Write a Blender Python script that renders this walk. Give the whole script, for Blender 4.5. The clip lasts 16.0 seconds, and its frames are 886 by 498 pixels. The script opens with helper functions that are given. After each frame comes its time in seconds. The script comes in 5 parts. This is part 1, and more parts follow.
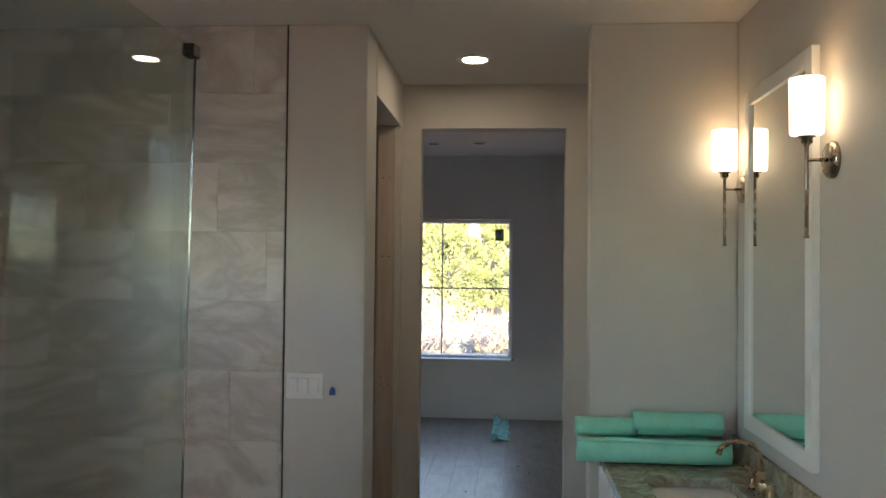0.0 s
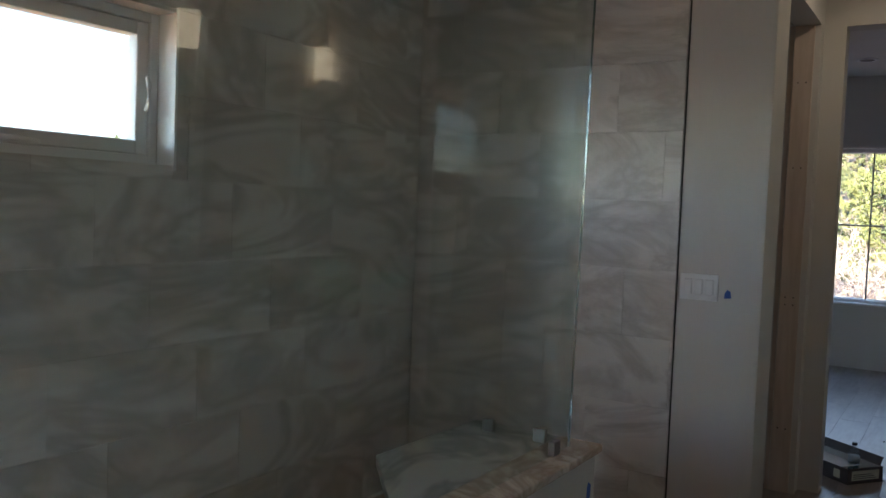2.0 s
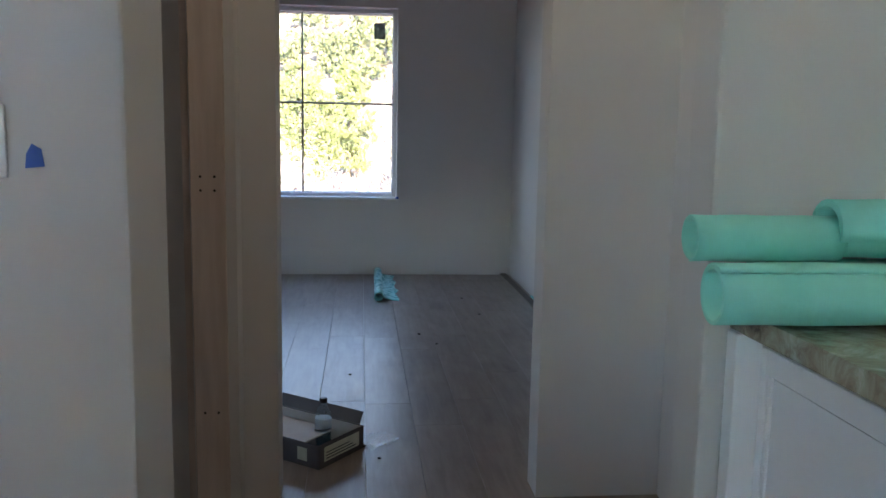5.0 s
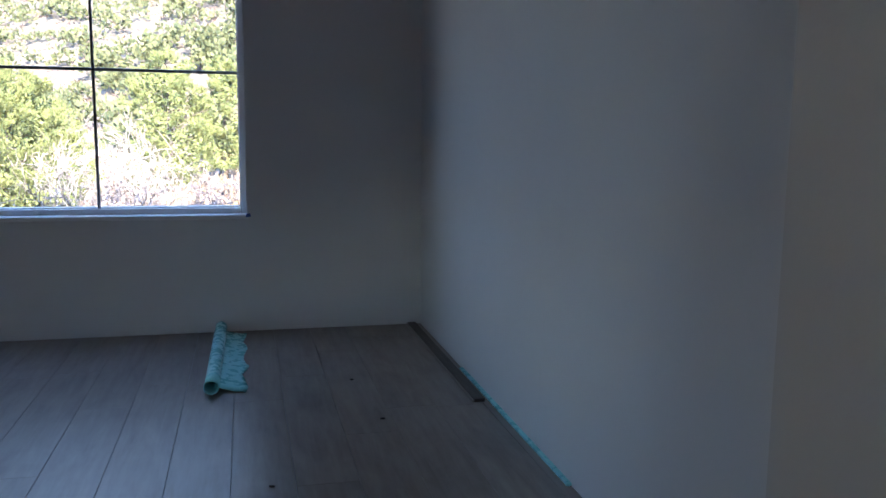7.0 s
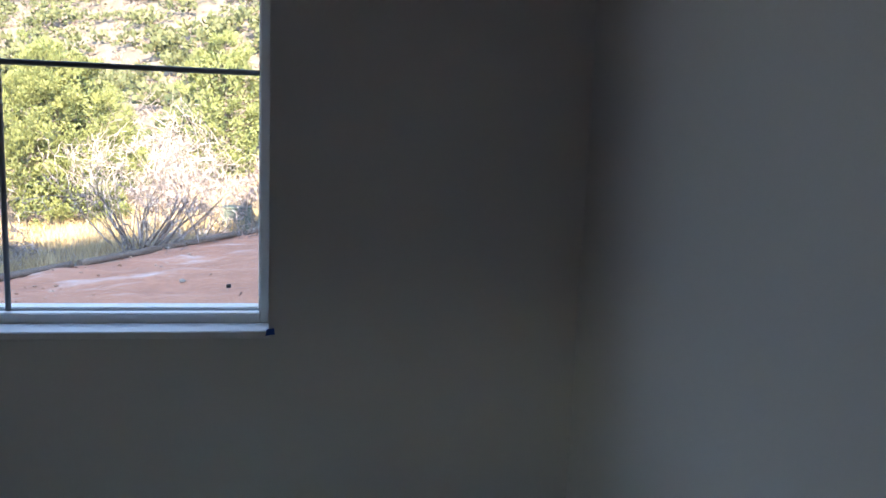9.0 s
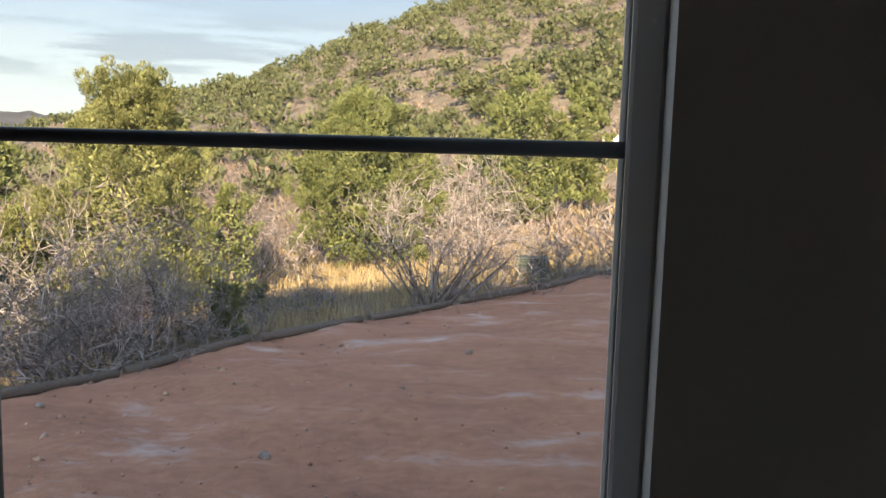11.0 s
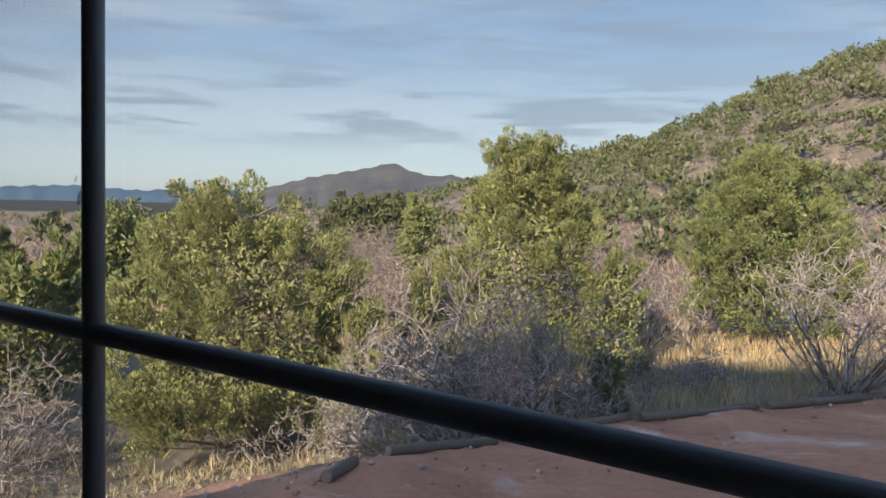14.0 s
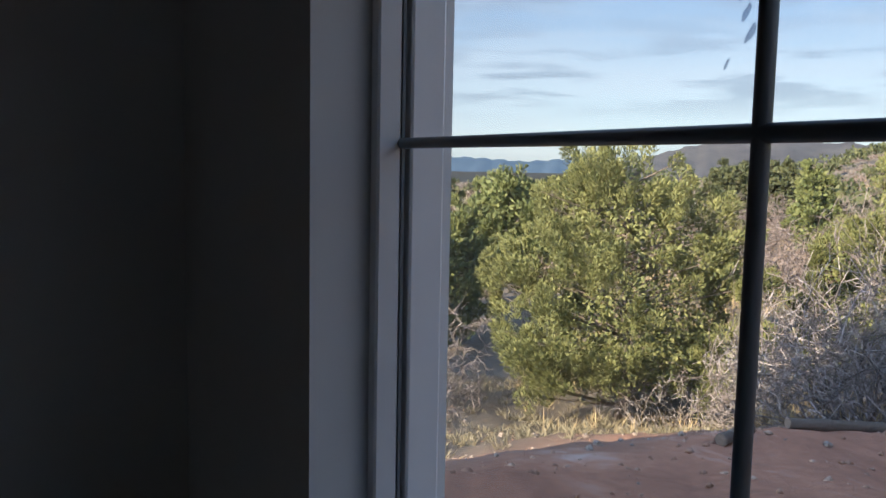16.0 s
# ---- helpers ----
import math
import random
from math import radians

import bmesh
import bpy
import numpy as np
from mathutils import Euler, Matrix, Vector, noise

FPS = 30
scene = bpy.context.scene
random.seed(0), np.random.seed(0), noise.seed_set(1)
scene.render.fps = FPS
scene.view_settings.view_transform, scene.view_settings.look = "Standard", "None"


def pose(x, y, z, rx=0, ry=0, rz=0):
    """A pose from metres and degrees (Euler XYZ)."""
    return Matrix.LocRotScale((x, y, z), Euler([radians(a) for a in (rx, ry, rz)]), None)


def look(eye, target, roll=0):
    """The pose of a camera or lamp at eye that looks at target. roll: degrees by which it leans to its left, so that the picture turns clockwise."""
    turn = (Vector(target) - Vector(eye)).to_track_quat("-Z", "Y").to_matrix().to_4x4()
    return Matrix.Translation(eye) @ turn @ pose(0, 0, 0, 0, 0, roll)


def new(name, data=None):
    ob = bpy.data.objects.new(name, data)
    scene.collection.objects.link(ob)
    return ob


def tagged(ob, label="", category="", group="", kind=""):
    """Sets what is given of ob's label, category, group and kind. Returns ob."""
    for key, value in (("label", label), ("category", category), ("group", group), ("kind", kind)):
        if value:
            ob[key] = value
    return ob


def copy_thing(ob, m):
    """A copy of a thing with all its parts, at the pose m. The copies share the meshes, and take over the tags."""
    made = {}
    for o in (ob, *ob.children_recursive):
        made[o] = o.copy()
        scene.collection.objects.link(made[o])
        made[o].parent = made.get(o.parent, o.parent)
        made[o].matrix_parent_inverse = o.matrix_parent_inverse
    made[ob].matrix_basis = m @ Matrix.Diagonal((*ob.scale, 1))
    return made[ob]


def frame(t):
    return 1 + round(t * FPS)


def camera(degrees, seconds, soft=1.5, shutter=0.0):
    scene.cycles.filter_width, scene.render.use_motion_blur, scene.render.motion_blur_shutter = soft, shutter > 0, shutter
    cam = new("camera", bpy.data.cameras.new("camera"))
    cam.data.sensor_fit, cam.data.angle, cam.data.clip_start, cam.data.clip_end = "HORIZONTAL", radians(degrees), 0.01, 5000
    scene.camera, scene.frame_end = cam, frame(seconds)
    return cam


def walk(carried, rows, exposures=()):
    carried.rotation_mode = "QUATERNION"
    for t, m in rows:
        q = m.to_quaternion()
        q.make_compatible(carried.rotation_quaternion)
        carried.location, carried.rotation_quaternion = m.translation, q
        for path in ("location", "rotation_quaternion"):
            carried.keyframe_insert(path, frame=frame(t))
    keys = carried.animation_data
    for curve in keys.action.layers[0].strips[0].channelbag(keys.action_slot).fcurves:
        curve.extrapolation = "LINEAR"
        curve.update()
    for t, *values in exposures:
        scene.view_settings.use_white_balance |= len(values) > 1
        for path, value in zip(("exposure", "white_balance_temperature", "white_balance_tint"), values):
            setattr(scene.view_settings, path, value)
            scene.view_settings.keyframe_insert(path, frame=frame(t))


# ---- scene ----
cam = camera(56.6, 16.0)
PATH = [
    (0, (0.761, -9.218, 1.699), (0.600, -7.225, 1.740), 0.60),
    (0.5, (0.822, -9.282, 1.656), (0.286, -7.356, 1.681), 0.40),
    (1, (0.863, -9.339, 1.631), (-0.012, -7.541, 1.615), 1.30),
    (1.5, (0.863, -9.319, 1.563), (-0.181, -7.615, 1.503), 2.20),
    (2, (0.837, -9.256, 1.470), (-0.234, -7.570, 1.369), 2.20),
    (2.5, (0.703, -9.129, 1.346), (-0.294, -7.403, 1.185), 1.20),
    (3, (0.570, -8.928, 1.236), (-0.032, -7.036, 0.999), 0.10),
    (3.5, (0.517, -8.504, 1.207), (0.262, -6.538, 0.943), 1.20),
    (4, (0.510, -8.060, 1.178), (0.474, -6.077, 0.917), 1.40),
    (4.2, (0.493, -7.850, 1.174), (0.537, -5.867, 0.917), 1.30),
    (6.3, (0.611, -5.557, 1.223), (0.877, -3.599, 0.916), 1.00),
    (6.5, (0.664, -5.316, 1.188), (0.957, -3.360, 0.892), 0.90),
    (7, (0.788, -4.704, 1.111), (1.252, -2.778, 0.838), 0.60),
    (7.5, (0.836, -4.180, 1.182), (1.346, -2.272, 0.869), 0.70),
    (8, (0.811, -3.627, 1.212), (1.354, -1.728, 0.900), 1.00),
    (8.2, (0.851, -3.400, 1.230), (1.381, -1.497, 0.919), 1.20),
    (10.3, (0.916, -1.259, 1.402), (0.747, 0.716, 1.131), 2.69),
    (10.5, (0.873, -1.090, 1.404), (0.642, 0.880, 1.151), 2.62),
    (11, (0.739, -0.735, 1.441), (0.370, 1.216, 1.205), 1.62),
    (11.5, (0.649, -0.398, 1.477), (0.040, 1.495, 1.274), 1.71),
    (12, (0.614, -0.181, 1.509), (-0.174, 1.648, 1.326), 2.06),
    (12.5, (0.608, -0.115, 1.532), (-0.290, 1.662, 1.347), 2.19),
    (13, (0.607, -0.126, 1.544), (-0.358, 1.619, 1.396), 1.95),
    (13.5, (0.609, -0.142, 1.552), (-0.462, 1.543, 1.427), 1.68),
    (14, (0.603, -0.187, 1.556), (-0.621, 1.391, 1.437), 1.36),
    (14.5, (0.538, -0.218, 1.534), (-0.844, 1.222, 1.404), 0.62),
    (15, (0.479, -0.234, 1.492), (-1.022, 1.077, 1.325), 0.65),
    (15.5, (0.495, -0.306, 1.451), (-1.134, 0.838, 1.249), 1.04),
    (16, (0.513, -0.410, 1.417), (-1.265, 0.482, 1.207), 1.14),
]
EXPO = [(0, 4.2, 7000, 11), (0.8, 4.4, 6600, 11), (1.5, 3.9, 6500, 12), (2.2, 3.7, 6500, 12), (3.0, 3.95, 6700, 12), (4.2, 4.85, 6700, 13), (6.3, 3.8, 5600, 14), (8.2, 3.8, 6400, 13), (10.3, 2.55, 7300, 12), (11.0, 2.15, 8000, 12), (11.6, 1.9, 7800, 12), (12.4, 1.55, 7100, 12), (15.0, 1.6, 6700, 12), (15.5, 1.75, 6600, 12), (16.0, 1.95, 6600, 12)]
walk(cam, [(t, look(eye, target, roll)) for t, eye, target, roll in PATH], EXPO)

# ---- daylight ----
SUN_AZ, SUN_EL = radians(168.0), radians(23.0)   # where the sun stands: compass angle from +y towards +x, and height
world = bpy.data.worlds.new("world")
scene.world = world
world.use_nodes = True
wn, wl = world.node_tree.nodes, world.node_tree.links
sky = wn.new("ShaderNodeTexSky")
sky.sky_type, sky.sun_disc, sky.sun_elevation, sky.sun_rotation = "NISHITA", False, SUN_EL, SUN_AZ
sky.altitude, sky.dust_density = 1800, 0.6
wn["Background"].inputs["Strength"].default_value = 0.15
wl.new(sky.outputs["Color"], wn["Background"].inputs["Color"])
sun = new("sun", bpy.data.lights.new("sun", "SUN"))
sun.data.energy, sun.data.angle, sun.data.color = 3.6, radians(0.6), (1.0, 0.86, 0.66)
to_sun = Vector((math.sin(SUN_AZ) * math.cos(SUN_EL), math.cos(SUN_AZ) * math.cos(SUN_EL), math.sin(SUN_EL)))
sun.matrix_world = look(to_sun * 60, (0, 0, 0))

# ---- materials ----
def links_of(name):
    m = bpy.data.materials.new(name)
    m.use_nodes = True
    return m, m.node_tree.nodes, m.node_tree.links, m.node_tree.nodes["Principled BSDF"]


def ramp(n, stops):
    r = n.new("ShaderNodeValToRGB")
    while len(r.color_ramp.elements) < len(stops):
        r.color_ramp.elements.new(0.5)
    for e, (p, c) in zip(r.color_ramp.elements, stops):
        e.position, e.color = p, (*c, 1)
    return r


def noise_at(n, l, vec, scale, detail=4, rough=0.55, distort=0.0):
    t = n.new("ShaderNodeTexNoise")
    for key, value in (("Scale", scale), ("Detail", detail), ("Roughness", rough), ("Distortion", distort)):
        t.inputs[key].default_value = value
    if vec is not None:
        l.new(vec, t.inputs["Vector"])
    return t


def bump(n, l, bsdf, height, strength, distance):
    b = n.new("ShaderNodeBump")
    b.inputs["Strength"].default_value, b.inputs["Distance"].default_value = strength, distance
    l.new(height, b.inputs["Height"])
    l.new(b.outputs["Normal"], bsdf.inputs["Normal"])


def place(n, l, stretch=(1, 1, 1), per_object=False):
    """World position, stretched, and shifted for each object where asked."""
    g = n.new("ShaderNodeNewGeometry")
    m = n.new("ShaderNodeMapping")
    m.inputs["Scale"].default_value = stretch
    l.new(g.outputs["Position"], m.inputs["Vector"])
    if per_object:
        o, c, a = n.new("ShaderNodeObjectInfo"), n.new("ShaderNodeVectorMath"), n.new("ShaderNodeVectorMath")
        c.operation, a.operation = "MULTIPLY", "ADD"
        v = n.new("ShaderNodeCombineXYZ")
        for k in "XYZ":
            l.new(o.outputs["Random"], v.inputs[k])
        l.new(v.outputs[0], c.inputs[0])
        c.inputs[1].default_value = (17.0, 31.0, 23.0)
        l.new(m.outputs[0], a.inputs[0])
        l.new(c.outputs[0], a.inputs[1])
        return a.outputs[0]
    return m.outputs[0]


def plain(name, a, b, scale=6, rough=0.5, metal=0.0, grain=120, lift=0.15, stretch=(1, 1, 1), depth=0.002, coat=0.0):
    """A surface that wanders between two colours, with fine relief."""
    m, n, l, p = links_of(name)
    v = place(n, l, stretch)
    r = ramp(n, [(0.3, a), (0.7, b)])
    l.new(noise_at(n, l, v, scale, 5).outputs["Fac"], r.inputs["Fac"])
    l.new(r.outputs["Color"], p.inputs["Base Color"])
    p.inputs["Metallic"].default_value = metal
    mr = n.new("ShaderNodeMapRange")
    mr.inputs["To Min"].default_value, mr.inputs["To Max"].default_value = max(0.03, rough - 0.08), min(1, rough + 0.08)
    l.new(noise_at(n, l, v, scale * 3, 3).outputs["Fac"], mr.inputs["Value"])
    l.new(mr.outputs[0], p.inputs["Roughness"])
    p.inputs["Coat Weight"].default_value = coat
    if lift:
        bump(n, l, p, noise_at(n, l, v, grain, 3).outputs["Fac"], lift, depth)
    return m


def glow(name, col, strength):
    m, n, l, p = links_of(name)
    p.inputs["Base Color"].default_value = (*col, 1)
    p.inputs["Emission Color"].default_value = (*col, 1)
    p.inputs["Emission Strength"].default_value = strength
    p.inputs["Roughness"].default_value = 0.3
    return m


def thin_glass(name, tint, gloss=0.09, dust=0.0):
    """A sheet of clear glass: it lets light straight through and mirrors a little."""
    m, n, l, p = links_of(name)
    t, g, mix = n.new("ShaderNodeBsdfTransparent"), n.new("ShaderNodeBsdfGlossy"), n.new("ShaderNodeMixShader")
    t.inputs["Color"].default_value = (*tint, 1)
    g.inputs["Roughness"].default_value = 0.0
    f = n.new("ShaderNodeLayerWeight")
    f.inputs["Blend"].default_value = 0.5
    pw, mr = n.new("ShaderNodeMath"), n.new("ShaderNodeMath")
    pw.operation, mr.operation = "POWER", "MULTIPLY_ADD"
    pw.inputs[1].default_value = 5.0
    mr.inputs[1].default_value, mr.inputs[2].default_value = 0.6, gloss
    l.new(f.outputs["Facing"], pw.inputs[0])
    l.new(pw.outputs[0], mr.inputs[0])
    l.new(mr.outputs[0], mix.inputs[0])
    l.new(t.outputs[0], mix.inputs[1])
    l.new(g.outputs[0], mix.inputs[2])
    l.new(mix.outputs[0], n["Material Output"].inputs["Surface"])
    if dust:
        film, veil = n.new("ShaderNodeBsdfTranslucent"), n.new("ShaderNodeMixShader")
        film.inputs["Color"].default_value = (0.8, 0.8, 0.8, 1)
        uneven = n.new("ShaderNodeMapRange")
        uneven.inputs["To Min"].default_value, uneven.inputs["To Max"].default_value = dust * 0.6, dust * 1.4
        l.new(noise_at(n, l, place(n, l, (3, 1, 1)), 2.5, 5, 0.6, 0.5).outputs["Fac"], uneven.inputs["Value"])
        l.new(uneven.outputs[0], veil.inputs[0])
        l.new(mix.outputs[0], veil.inputs[1])
        l.new(film.outputs[0], veil.inputs[2])
        l.new(veil.outputs[0], n["Material Output"].inputs["Surface"])
    return m


def marble(name, base, vein, scale, rough, tint_noise=None, per=True):
    m, n, l, p = links_of(name)
    v = place(n, l, (1, 1, 2.4), per)
    warp = noise_at(n, l, v, scale, 5, 0.6, 1.6)
    r1 = ramp(n, [(0.0, base), (0.38, base), (0.5, vein), (0.60, base), (1.0, tuple(c * 0.88 for c in base))])
    l.new(warp.outputs["Fac"], r1.inputs["Fac"])
    cloud = noise_at(n, l, v, scale * 0.7, 4)
    r2 = ramp(n, [(0.3, (0.78, 0.77, 0.76)), (0.62, (1, 1, 1))])
    l.new(cloud.outputs["Fac"], r2.inputs["Fac"])
    mx = n.new("ShaderNodeMix")
    mx.data_type, mx.blend_type = "RGBA", "MULTIPLY"
    mx.inputs["Factor"].default_value = 0.85
    l.new(r1.outputs["Color"], mx.inputs["A"])
    l.new(r2.outputs["Color"], mx.inputs["B"])
    l.new(mx.outputs["Result"], p.inputs["Base Color"])
    p.inputs["Roughness"].default_value = rough
    return m


WALL = plain("painted_drywall", (0.60, 0.58, 0.55), (0.65, 0.63, 0.60), 1.3, 0.62, 0, 160, 0.16)
WALL_GREY = plain("grey_painted_drywall", (0.70, 0.70, 0.69), (0.75, 0.75, 0.74), 1.1, 0.62, 0, 160, 0.16)
CEIL = plain("ceiling_paint", (0.74, 0.73, 0.71), (0.79, 0.78, 0.76), 1.5, 0.8, 0, 90, 0.3)
WHITE = plain("white_cabinet_paint", (0.82, 0.82, 0.82), (0.86, 0.86, 0.86), 3, 0.34, 0, 200, 0.05)
VINYL = plain("white_vinyl", (0.80, 0.81, 0.82), (0.85, 0.86, 0.86), 5, 0.32, 0, 220, 0.03)
BLACK = plain("black_bar", (0.14, 0.16, 0.175), (0.18, 0.20, 0.215), 9, 0.48, 0, 200, 0.03, coat=0.12)
DARKMETAL = plain("dark_edge_trim", (0.03, 0.028, 0.025), (0.05, 0.046, 0.04), 9, 0.4, 0.6)
NICKEL = plain("brushed_nickel", (0.40, 0.35, 0.29), (0.50, 0.44, 0.37), 14, 0.26, 1.0, 300, 0.05)
BRONZE = plain("champagne_bronze", (0.42, 0.31, 0.20), (0.50, 0.38, 0.25), 14, 0.28, 1.0, 300, 0.05)
TILE = marble("marble_tile", (0.78, 0.76, 0.73), (0.56, 0.53, 0.50), 0.9, 0.33)
STONE = marble("pale_marble_slab", (0.72, 0.65, 0.56), (0.47, 0.39, 0.32), 2.6, 0.2, per=False)
BENCH = marble("grey_marble_slab", (0.60, 0.61, 0.59), (0.36, 0.39, 0.38), 1.8, 0.2, per=False)
GROUT = plain("grout", (0.58, 0.56, 0.53), (0.66, 0.64, 0.61), 8, 0.85)
PINE = plain("raw_pine", (0.52, 0.42, 0.35), (0.64, 0.54, 0.47), 5, 0.7, 0, 60, 0.2, (6, 6, 0.6))
PLY = plain("raw_plywood", (0.50, 0.36, 0.20), (0.62, 0.46, 0.27), 4, 0.7, 0, 60, 0.2, (1, 5, 4))
ORANGE = plain("orange_waterproofing", (0.55, 0.25, 0.05), (0.65, 0.32, 0.08), 8, 0.6)
FOAM = plain("teal_foam_underlay", (0.252, 0.745, 0.600), (0.339, 0.850, 0.702), 9, 0.55, 0, 90, 0.25)
FOAM_FILM = plain("teal_film", (0.267, 0.774, 0.774), (0.368, 0.850, 0.850), 9, 0.28, 0, 40, 0.3)
TAPE = plain("blue_painter_tape", (0.03, 0.10, 0.42), (0.05, 0.14, 0.5), 12, 0.6)
CARD = plain("printed_dark_carton", (0.055, 0.05, 0.055), (0.10, 0.09, 0.09), 9, 0.5)
CARD_IN = plain("grey_carton_inside", (0.20, 0.19, 0.20), (0.27, 0.26, 0.26), 6, 0.7)
CARD_PALE = plain("pale_carton", (0.62, 0.62, 0.62), (0.72, 0.72, 0.72), 7, 0.6)
LABEL = plain("paper_label", (0.55, 0.54, 0.42), (0.66, 0.65, 0.52), 20, 0.6)
REDBIT = plain("red_plastic", (0.45, 0.04, 0.03), (0.55, 0.06, 0.04), 9, 0.5)
DEBRIS = plain("dark_crumbs", (0.02, 0.02, 0.02), (0.05, 0.045, 0.04), 9, 0.8)
CERAMIC = plain("white_ceramic", (0.76, 0.72, 0.66), (0.80, 0.76, 0.70), 5, 0.12)
MIRROR = plain("mirror_silver", (0.86, 0.88, 0.86), (0.86, 0.88, 0.86), 5, 0.0, 1.0, 10, 0)
MIRROR.node_tree.nodes["Principled BSDF"].inputs["Roughness"].default_value = 0.0
for lk in list(MIRROR.node_tree.nodes["Principled BSDF"].inputs["Roughness"].links):
    MIRROR.node_tree.links.remove(lk)
SHADE = glow("frosted_lit_shade", (1.0, 0.80, 0.55), 0.25)
LENS = glow("lit_downlight_lens", (1.0, 0.82, 0.60), 4.5)
LENS_OFF = plain("unlit_downlight", (0.10, 0.10, 0.10), (0.16, 0.16, 0.16), 9, 0.5)
PANE = thin_glass("window_glass", (0.985, 0.99, 0.99), 0.018, 0.016)
SHOWER_GLASS = thin_glass("greenish_shower_glass", (0.90, 0.95, 0.93), 0.05)
STICKER = thin_glass("grey_translucent_sticker", (0.17, 0.20, 0.24), 0.02)
SMEAR = thin_glass("dried_smear", (0.62, 0.65, 0.70), 0.02)
RETURN_GLASS = thin_glass("clear_return_glass", (0.96, 0.98, 0.97), 0.003)
BOTTLE = thin_glass("clear_bottle", (0.90, 0.96, 0.98), 0.07)
CLIP = plain("satin_steel_clip", (0.16, 0.155, 0.145), (0.22, 0.21, 0.20), 12, 0.45, 0.8)
FILM = thin_glass("clear_film", (0.95, 0.96, 0.97), 0.10)


def granite():
    m, n, l, p = links_of("green_brown_granite")
    v = place(n, l)
    r = ramp(n, [(0.30, (0.15, 0.125, 0.10)), (0.44, (0.33, 0.28, 0.21)), (0.55, (0.41, 0.41, 0.31)), (0.68, (0.56, 0.53, 0.45))])
    l.new(noise_at(n, l, v, 16, 8, 0.7, 0.8).outputs["Fac"], r.inputs["Fac"])
    l.new(r.outputs["Color"], p.inputs["Base Color"])
    p.inputs["Roughness"].default_value = 0.14
    return m


GRANITE = granite()


def planks():
    m, n, l, p = links_of("grey_brown_laminate")
    v = place(n, l, (7, 0.7, 7), True)
    w = place(n, l, (1.7, 0.8, 1), True)
    r = ramp(n, [(0.25, (0.13, 0.107, 0.092)), (0.47, (0.23, 0.193, 0.168)), (0.75, (0.34, 0.292, 0.258))])
    add = n.new("ShaderNodeMath")
    add.operation = "MULTIPLY_ADD"
    fine = noise_at(n, l, v, 4.5, 7, 0.62, 0.4)
    broad = noise_at(n, l, w, 2.6, 4, 0.6, 0.9)
    l.new(fine.outputs["Fac"], add.inputs[0])
    add.inputs[1].default_value = 0.55
    half = n.new("ShaderNodeMath")
    half.operation = "MULTIPLY"
    half.inputs[1].default_value = 0.5
    l.new(broad.outputs["Fac"], half.inputs[0])
    l.new(half.outputs[0], add.inputs[2])
    l.new(add.outputs[0], r.inputs["Fac"])
    l.new(r.outputs["Color"], p.inputs["Base Color"])
    mr = n.new("ShaderNodeMapRange")
    mr.inputs["To Min"].default_value, mr.inputs["To Max"].default_value = 0.25, 0.42
    dusty = noise_at(n, l, place(n, l, (2.2, 1.3, 1)), 2.4, 6, 0.65, 0.7)
    l.new(dusty.outputs["Fac"], mr.inputs["Value"])
    l.new(mr.outputs[0], p.inputs["Roughness"])
    bump(n, l, p, fine.outputs["Fac"], 0.18, 0.0012)
    return m


PLANK = planks()


def mosaic():
    m, n, l, p = links_of("tan_stone_mosaic")
    o = n.new("ShaderNodeObjectInfo")
    g = n.new("ShaderNodeNewGeometry")
    a = n.new("ShaderNodeMath")
    a.operation = "ADD"
    l.new(o.outputs["Random"], a.inputs[0])
    l.new(g.outputs["Random Per Island"], a.inputs[1])
    fr = n.new("ShaderNodeMath")
    fr.operation = "FRACT"
    l.new(a.outputs[0], fr.inputs[0])
    r = ramp(n, [(0.0, (0.30, 0.21, 0.14)), (0.5, (0.44, 0.33, 0.24)), (1.0, (0.56, 0.45, 0.35))])
    l.new(fr.outputs[0], r.inputs["Fac"])
    l.new(r.outputs["Color"], p.inputs["Base Color"])
    p.inputs["Roughness"].default_value = 0.4
    return m


MOSAIC = mosaic()


# ---- building helpers ----
def box_into(bm, x0, y0, z0, x1, y1, z1, bevel=0.0, segs=1):
    r = bmesh.ops.create_cube(bm, size=1, matrix=Matrix.Translation(((x0 + x1) / 2, (y0 + y1) / 2, (z0 + z1) / 2)) @ Matrix.Diagonal((abs(x1 - x0), abs(y1 - y0), abs(z1 - z0), 1)))
    if bevel:
        es = {e for v in r["verts"] for e in v.link_edges}
        bmesh.ops.bevel(bm, geom=list(es), offset=bevel, segments=segs, profile=0.6, affect="EDGES")
    return bm


def box(x0, y0, z0, x1, y1, z1, bevel=0.0, segs=1):
    return box_into(bmesh.new(), x0, y0, z0, x1, y1, z1, bevel, segs)


def spin(profile, m=None, n=24, bm=None):
    """A turned body from (radius, height) pairs about z."""
    bm = bm or bmesh.new()
    m = m or Matrix()
    rings = [[bm.verts.new(m @ Vector((r * math.cos(2 * math.pi * i / n), r * math.sin(2 * math.pi * i / n), h))) for i in range(n)] for r, h in profile]
    for a, b in zip(rings, rings[1:]):
        for i in range(n):
            bm.faces.new((a[i], a[(i + 1) % n], b[(i + 1) % n], b[i]))
    bm.faces.new(list(reversed(rings[0])))
    bm.faces.new(rings[-1])
    for f in bm.faces:
        f.smooth = len(f.verts) == 4
    return bm


